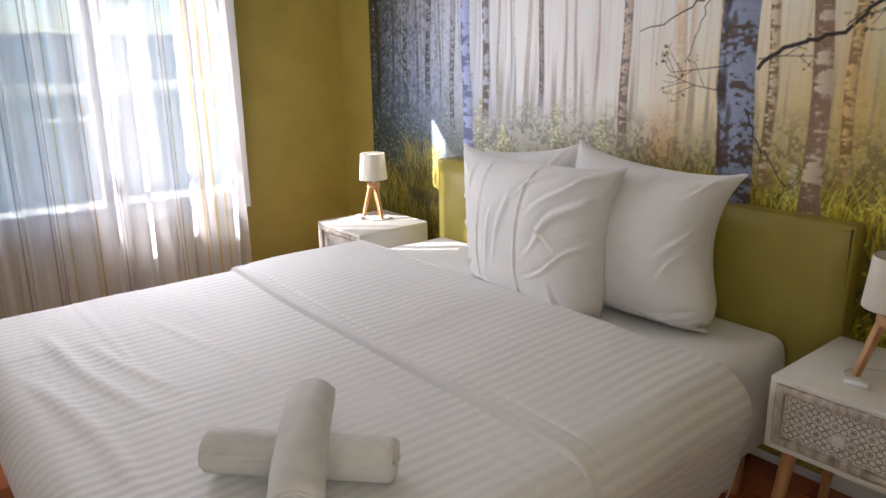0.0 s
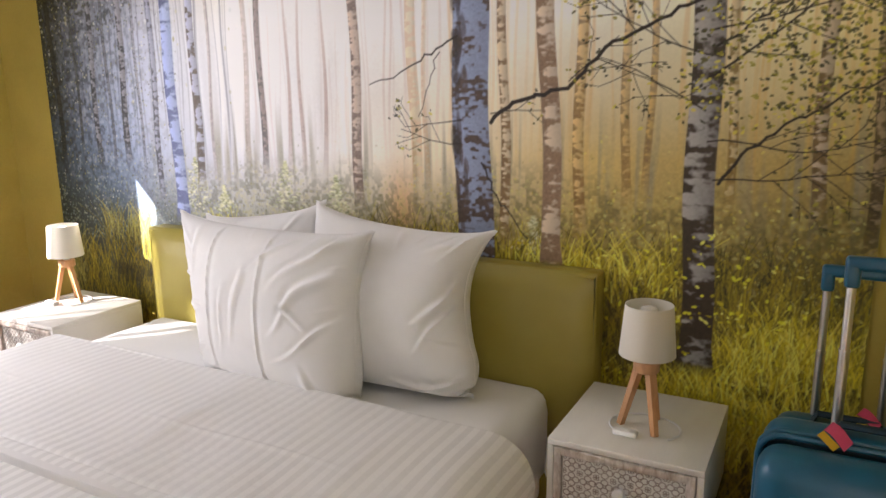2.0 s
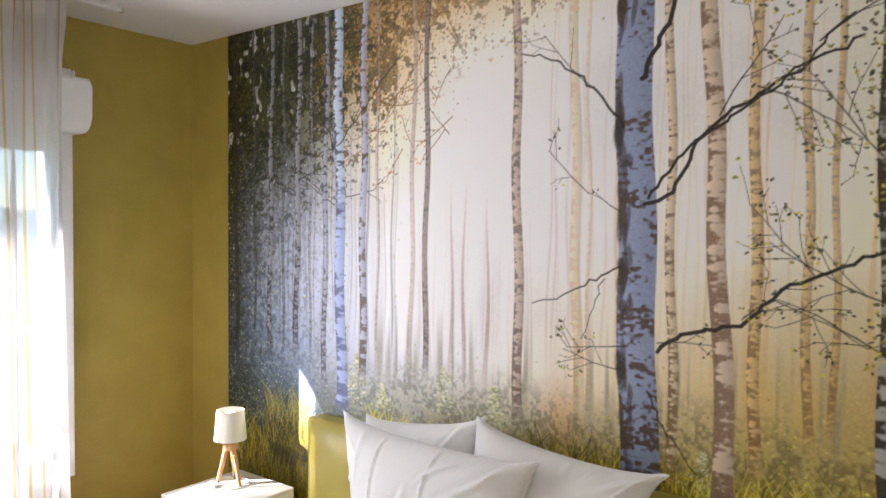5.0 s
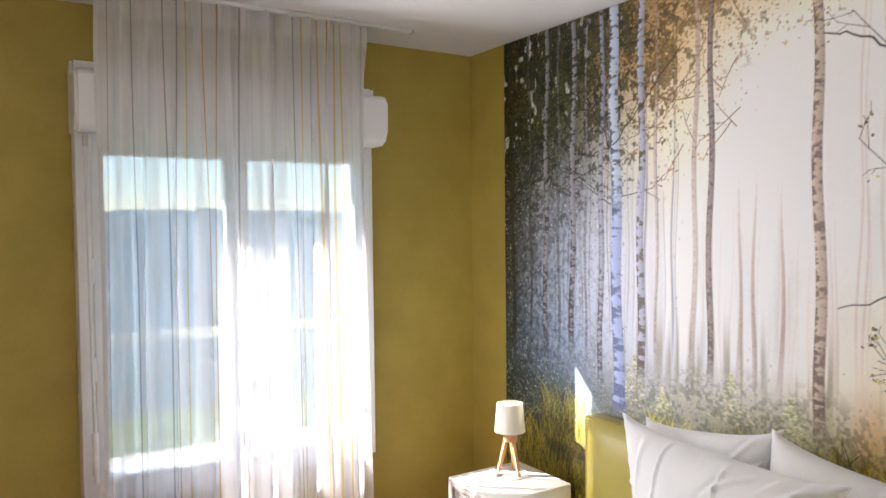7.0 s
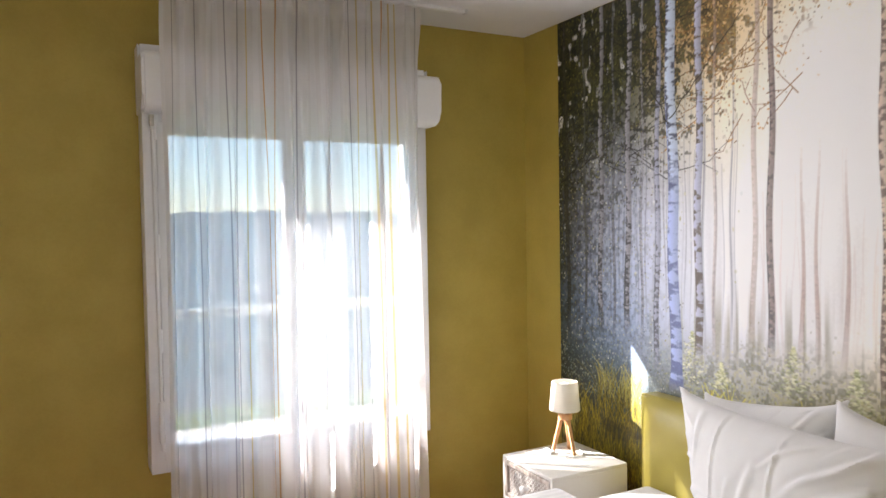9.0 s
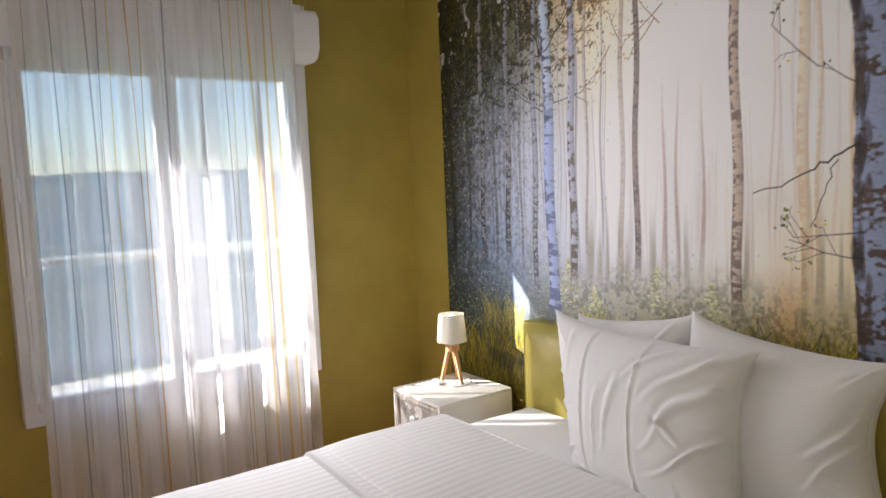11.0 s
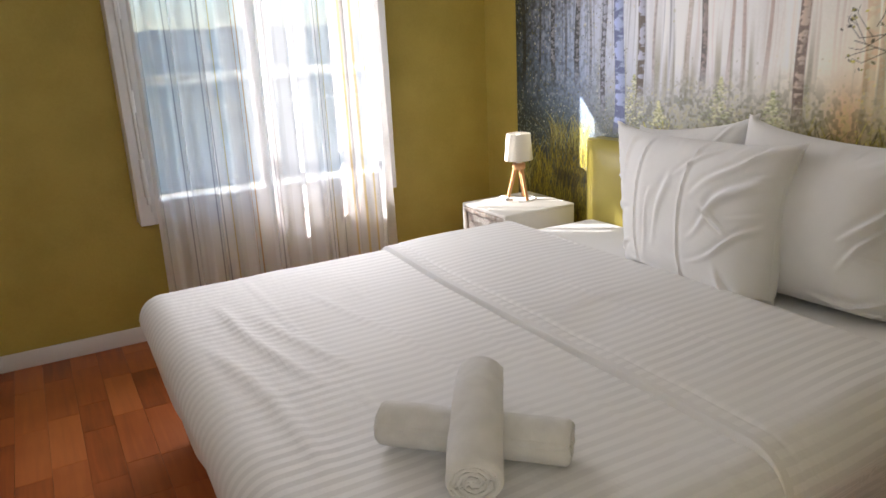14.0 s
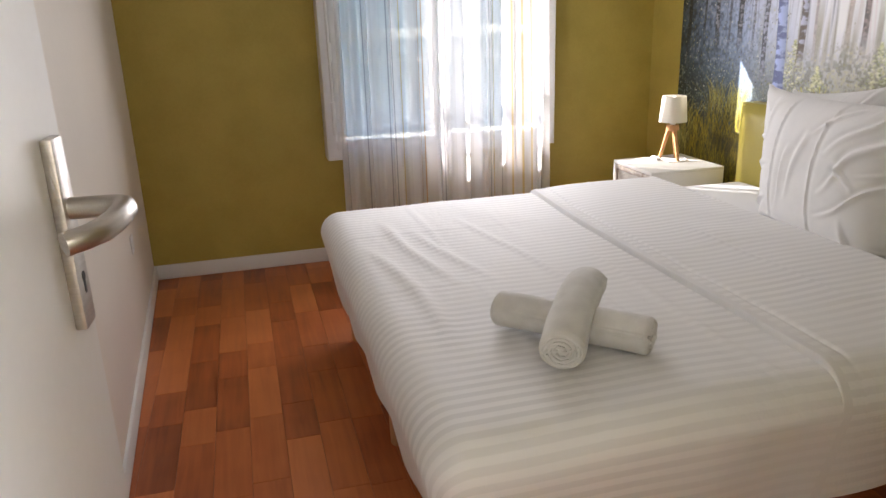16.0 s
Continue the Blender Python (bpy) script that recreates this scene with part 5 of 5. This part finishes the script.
    for _ in range(18000):
        u, z = rs.uniform(0, MU), rs.uniform(-0.05, 0.86)
        if z > 0.62 + 0.16 * min(1, max(0, u - 0.7)) + 0.10 * cloud[min(P.nz - 1, int(z / P.s)), min(P.nu - 1, int(u / P.s))] and not (0.28 < u < 0.55 and z < 0.8):
            continue
        bright = patch[min(P.nz - 1, max(0, int(z / P.s))), min(P.nu - 1, int(u / P.s))]
        sun = u > 1.2
        hot = (bright - 0.5) * 3.4 + (0.42 if sun else 0.02) - 0.25 * (z < 0.3)
        names = (("b4a624", "cfc048", "9c8e1c", "c4b850") if u > 0.7 else ("8c8844", "a29c5a", "6e6a30", "7c7a4a")) if rs.rand() < hot else ("3c360a", "5a5010", "7a6c14", "2a260a", "8c7e18")
        ln, lean = rs.uniform(0.04, 0.14), rs.normal(0, 0.3)
        P.line([(u, z), (u + ln * 0.5 * lean, z + ln * 0.55), (u + ln * lean * 1.4, z + ln)], rs.uniform(0.0022, 0.0045), 0.001, rgb(rs.choice(names), GAIN), rs.uniform(0.45, 0.9))
    for _ in range(320):
        u = rs.choice((rs.normal(2.6, 0.22), rs.normal(2.95, 0.14), rs.normal(2.4, 0.3), rs.normal(2.8, 0.2)))
        P.dab(u, rs.uniform(0.35, 0.9), rs.uniform(0.004, 0.010), rs.uniform(0.003, 0.006), rgb(rs.choice(("d8cc30", "e6dc60", "b8aa20")), GAIN), 0.75, rs.uniform(-1.5, 1.5))
    for _ in range(70):
        P.dab(rs.uniform(0, MU), rs.uniform(0.05, 0.72), rs.uniform(0.03, 0.10), rs.uniform(0.012, 0.045), rgb("1a1607"), 0.5, rs.uniform(-0.3, 0.3))
    for _ in range(9000):
        u, z = rs.uniform(0.9, MU), rs.uniform(0.1, 0.84)
        bright = patch[int(z / P.s), min(P.nu - 1, int(u / P.s))]
        if rs.rand() > (bright - 0.42) * 4:
            continue
        ln, lean = rs.uniform(0.03, 0.09), rs.normal(0, 0.3)
        P.line([(u, z), (u + ln * 0.5 * lean, z + ln * 0.55), (u + ln * lean * 1.4, z + ln)], rs.uniform(0.002, 0.004), 0.001, rgb(rs.choice(("c4b62c", "e0d458", "a89a1c", "8a7c14")), GAIN), rs.uniform(0.5, 0.95))

    # middle stems: foot u, foot z, head u, width, tone, strength
    grey, pink = "8b8a90", "a8948c"
    for u, z0, u1, w, tone, dark, al in ((0.07, 1.0, 0.05, 0.028, "38382c", "15150e", 0.9), (0.30, 1.02, 0.32, 0.032, grey, "25261f", 0.85), (0.20, 1.05, 0.19, 0.018, "50524c", "20221c", 0.8), (0.475, 1.03, 0.50, 0.036, grey, "2b2b28", 0.9), (0.39, 1.0, 0.40, 0.018, "66686c", "2b2b28", 0.7), (0.56, 1.0, 0.58, 0.016, grey, "3a3a3a", 0.6),
                                         (0.65, 0.90, 0.67, 0.030, "8f93a8", "34343a", 0.85), (0.87, 0.95, 0.88, 0.040, "a3a6ba", "4a4036", 0.95), (0.95, 1.0, 0.95, 0.018, pink, "6c5c50", 0.45), (1.12, 1.06, 1.14, 0.024, pink, "7a6654", 0.6), (1.19, 1.02, 1.20, 0.028, "82716c", "3c3230", 0.9), (1.60, 0.92, 1.575, 0.040, "b8a494", "5a463c", 0.9),
                                         (1.82, 1.0, 1.79, 0.040, "d8bc92", "b08c5c", 0.55), (1.86, 1.0, 1.84, 0.018, "d4b890", "b08c5c", 0.4), (2.13, 0.84, 2.10, 0.032, "c9b89a", "6a4f30", 0.9), (2.36, 0.90, 2.34, 0.034, "cfae74", "7a5a2c", 0.85), (2.49, 0.99, 2.47, 0.026, "c4a468", "7a5a2c", 0.75), (2.55, 1.02, 2.55, 0.020, "c09a50", "7a5a2c", 0.7), (2.76, 1.0, 2.74, 0.024, "c2b48c", "6a5426", 0.8), (2.97, 0.97, 2.95, 0.034, "b4a48c", "5a4626", 0.9), (3.09, 0.9, 3.07, 0.028, "8c7a5c", "3a2e18", 0.9)):
        P.trunk(u, z0, u1, 2.6, w, w * 0.75, rgb(tone, GAIN), rgb(dark, GAIN), 0.42, al, 0.12)
    for u, top in ((1.31, 1.76), (1.365, 1.78), (1.465, 1.74)):
        for k in range(12):
            P.trunk(u, 1.05, u + 0.005, 1.3 + (top - 1.3) * (k + 1) / 12, 0.020, 0.008, rgb("93786f", GAIN), rgb("7c625a", GAIN), 0.3, 0.10, 0.2, 0.1)
    # blue-lit birch, the pale one behind and the large near stems
    P.trunk(0.755, 0.84, 0.725, 2.6, 0.062, 0.048, rgb("98a6cc", GAIN), rgb("565f86", GAIN), 0.40, 1.0, 0.05, 0.35)
    P.trunk(0.745, 1.55, 0.725, 2.6, 0.054, 0.048, rgb("b4c0dc", GAIN), rgb("2c2824", GAIN), 0.40, 0.8, 0.3, 0.35)
    P.trunk(2.285, 0.80, 2.205, 2.6, 0.060, 0.046, rgb("c8b8a4", GAIN), rgb("7a6450", GAIN), 0.46, 1.0, 0.04, 0.4)
    P.trunk(2.03, 0.70, 1.985, 2.6, 0.125, 0.115, rgb("7f8aa6", GAIN), rgb("463a33", GAIN), 0.38, 1.0, 0.04, 0.25)
    for _ in range(70):
        z = rs.uniform(0.75, 2.49)
        P.dab(2.03 - 0.045 * (z - 0.7) / 1.9 - 0.056 + abs(rs.normal(0, 0.016)), z, rs.uniform(0.006, 0.018), rs.uniform(0.02, 0.06), rgb(rs.choice(("3a2f2a", "4a3c34", "2c2420")), GAIN), 0.7, rs.uniform(-0.15, 0.15))
    P.trunk(2.70, 0.55, 2.665, 2.6, 0.085, 0.070, rgb("989694", GAIN), rgb("342a20", GAIN), 0.48, 1.0, 0.04, 0.5)

    dark, lf = rgb("2a211a"), (0.55, [rgb(h, GAIN) for h in ("34341a", "4a481c", "7c7624", "b4aa48", "26260f", "30301a", "8c8430")])
    few = (0.25, lf[1])
    # the long bough and its kin
    P.bough([(2.07, 1.25), (2.18, 1.31), (2.31, 1.34), (2.38, 1.40), (2.44, 1.46), (2.54, 1.50), (2.63, 1.545), (2.77, 1.60), (2.86, 1.70), (2.96, 1.86)], 0.013, 0.006, dark)
    P.bough([(2.04, 1.68), (2.12, 1.72), (2.16, 1.79), (2.18, 1.86), (2.27, 1.93), (2.43, 2.03), (2.60, 2.10)], 0.013, 0.007, dark)
    P.bough([(2.05, 1.70), (2.10, 1.78), (2.16, 1.85), (2.24, 1.90), (2.40, 2.0), (2.58, 2.16)], 0.010, 0.006, dark)
    P.bough([(1.97, 1.93), (1.92, 1.98), (1.86, 2.05), (1.75, 2.14), (1.60, 2.19)], 0.009, 0.004, dark)
    P.bough([(2.02, 2.05), (2.10, 2.21), (2.14, 2.40), (2.16, 2.5)], 0.017, 0.012, dark)
    P.bough([(1.96, 1.50), (1.88, 1.45), (1.80, 1.41), (1.74, 1.38), (1.65, 1.36)], 0.006, 0.003, dark)
    P.bough([(1.90, 1.45), (1.87, 1.36), (1.83, 1.26)], 0.003, 0.002, dark)
    P.bough([(2.05, 1.12), (2.10, 1.02), (2.16, 0.95), (2.20, 0.90)], 0.006, 0.003, dark)
    P.bough([(2.73, 1.09), (2.80, 1.18), (2.88, 1.24), (3.03, 1.33), (3.11, 1.36)], 0.009, 0.004, dark)
    P.bough([(2.71, 1.44), (2.84, 1.53), (3.0, 1.60), (3.11, 1.70)], 0.007, 0.004, dark)
    for u, z, ang, ln, w in ((2.69, 1.36, 0.5, 0.45, 0.006), (2.69, 1.60, 0.7, 0.5, 0.007), (2.69, 1.85, 0.5, 0.45, 0.007), (2.69, 2.1, 0.6, 0.5, 0.006), (2.70, 1.2, 0.1, 0.42, 0.004), (2.69, 1.28, 2.5, 0.32, 0.004), (2.69, 1.42, 2.7, 0.34, 0.004), (2.69, 1.75, 2.4, 0.35, 0.004), (2.8, 1.6, 0.2, 0.32, 0.005), (2.69, 2.25, 2.6, 0.3, 0.004), (2.72, 1.10, 0.05, 0.4, 0.004), (2.69, 1.97, 0.1, 0.42, 0.005), (2.69, 1.48, 0.15, 0.42, 0.005)):
        P.limb(u, z, ang, ln, w, 2, dark, lf, 0.3)
    for u, z, ang, ln, w in ((2.32, 1.36, 0.9, 0.18, 0.003), (2.50, 1.49, 2.2, 0.25, 0.003), (2.40, 1.42, -0.3, 0.25, 0.003), (2.25, 1.93, 0.9, 0.3, 0.004), (2.35, 2.0, -0.2, 0.3, 0.004), (2.5, 2.1, 0.6, 0.4, 0.004), (1.86, 2.05, 2.4, 0.25, 0.003), (2.12, 2.3, 0.9, 0.35, 0.005), (2.08, 1.27, 0.2, 0.16, 0.003), (1.98, 1.25, 3.5, 0.2, 0.003), (1.98, 1.18, 3.3, 0.22, 0.003), (1.85, 1.72, 2.6, 0.2, 0.003), (1.96, 1.66, 2.6, 0.12, 0.003)):
        P.limb(u, z, ang, ln, w, 2, dark, few if u < 2.3 else lf, 0.4)
    P.bough([(0.73, 1.93), (0.82, 2.03), (0.92, 2.12), (1.08, 2.28)], 0.006, 0.003, rgb("3a3020"))
    P.bough([(0.71, 1.93), (0.62, 2.08), (0.5, 2.18), (0.35, 2.2)], 0.006, 0.003, rgb("1c1810"))
    P.bough([(0.0, 1.72), (0.12, 1.78), (0.25, 1.90), (0.4, 1.93)], 0.006, 0.003, rgb("14120a"))
    for _ in range(1500):
        P.leaf(2.62 + 0.49 * rs.rand() ** 0.8, rs.uniform(1.25, 2.49), lf)
    for _ in range(160):
        P.leaf(rs.uniform(2.3, MU), rs.uniform(1.95, 2.49), lf)
    for _ in range(25):
        P.leaf(rs.normal(2.69, 0.05), rs.uniform(0.6, 0.95), (1, [rgb(h, GAIN) for h in ("d8cc30", "9a8e18", "e6dc60")]))
    dim = np.clip(1 - P.c.mean(-1) * 1.6, 0.12, 1)
    P.c *= (1 + 0.5 * dim * (P.noise(170, 170, 70) - 0.5))[..., None]
    return P


def wallpaper():
    P = forest()
    v = np.stack([np.full(P.u.shape, XE - 0.004), YM - P.u, P.z + 0.003], -1).reshape(-1, 3)
    k = np.arange(P.nz * P.nu).reshape(P.nz, P.nu)
    f = np.stack([k[:-1, :-1], k[1:, :-1], k[1:, 1:], k[:-1, 1:]], -1).reshape(-1, 4)
    me = bpy.data.meshes.new("forest_wallpaper")
    me.vertices.add(len(v))
    me.vertices.foreach_set("co", v.ravel())
    me.loops.add(f.size)
    me.loops.foreach_set("vertex_index", f.ravel().astype(np.int32))
    me.polygons.add(len(f))
    me.polygons.foreach_set("loop_start", np.arange(0, f.size, 4, dtype=np.int32))
    me.update()
    dye = me.color_attributes.new("dye", "FLOAT_COLOR", "POINT")
    dye.data.foreach_set("color", np.concatenate([np.clip(P.c, 0.004, 0.88).reshape(-1, 3), np.ones((len(v), 1))], 1).ravel())
    me.materials.append(PRINT)
    return tagged(new("forest_wallpaper", me), "photo wallpaper of a misty birch forest on the wall", "wallpaper", kind="structure")


YM = 4.856
wallpaper()


# ---- floor boards ----
single("floor", box((-0.2, YS - 0.075, -0.05), (XE, YN, -0.004)), SUBFLOOR, "floor of cherry-coloured laminate boards", "floor", kind="structure")
floor = bpy.data.objects["floor"]
plank_mesh = {}


def plank(x0, y0, x1, y1):
    key = (round(x1 - x0, 3), round(y1 - y0, 3))
    if key not in plank_mesh:
        w, ln = key[0] / 2 - 0.0005, key[1] / 2 - 0.0005
        bm = bmesh.new()
        lo = [bm.verts.new((sx * w, sy * ln, -0.0039)) for sx, sy in ((-1, -1), (1, -1), (1, 1), (-1, 1))]
        mid = [bm.verts.new((sx * w, sy * ln, -0.0006)) for sx, sy in ((-1, -1), (1, -1), (1, 1), (-1, 1))]
        hi = [bm.verts.new((sx * (w - 0.0006), sy * (ln - 0.0006), 0)) for sx, sy in ((-1, -1), (1, -1), (1, 1), (-1, 1))]
        for a, b in ((lo, mid), (mid, hi)):
            for k in range(4):
                bm.faces.new((a[k], a[(k + 1) % 4], b[(k + 1) % 4], b[k]))
        bm.faces.new(hi)
        me = bpy.data.meshes.new("plank")
        bm.to_mesh(me)
        bm.free()
        me.materials.append(PLANK)
        plank_mesh[key] = me
    ob = new("plank", plank_mesh[key])
    ob.location = ((x0 + x1) / 2, (y0 + y1) / 2, 0)
    ob.parent = floor


rnd = random.Random(11)
PW, PL = 0.107, 0.37
nx = int((XE - 0.22) / PW) + 1
for i in range(nx):
    x0 = XE - (i + 1) * PW
    off = (0.17, 0.0, 0.28, 0.11, 0.33)[i % 5]
    y = YN - off
    if off > 0.05:
        plank(x0, YN - off, x0 + PW, YN)
    k = 0
    while y > YS - 0.07:
        ln = PL if (i + k) % 3 else PL * 0.62
        y0 = max(y - ln, YS - 0.075)
        if y - y0 > 0.02:
            plank(x0, round(y0, 4), x0 + PW, y)
        y -= ln
        k += 1
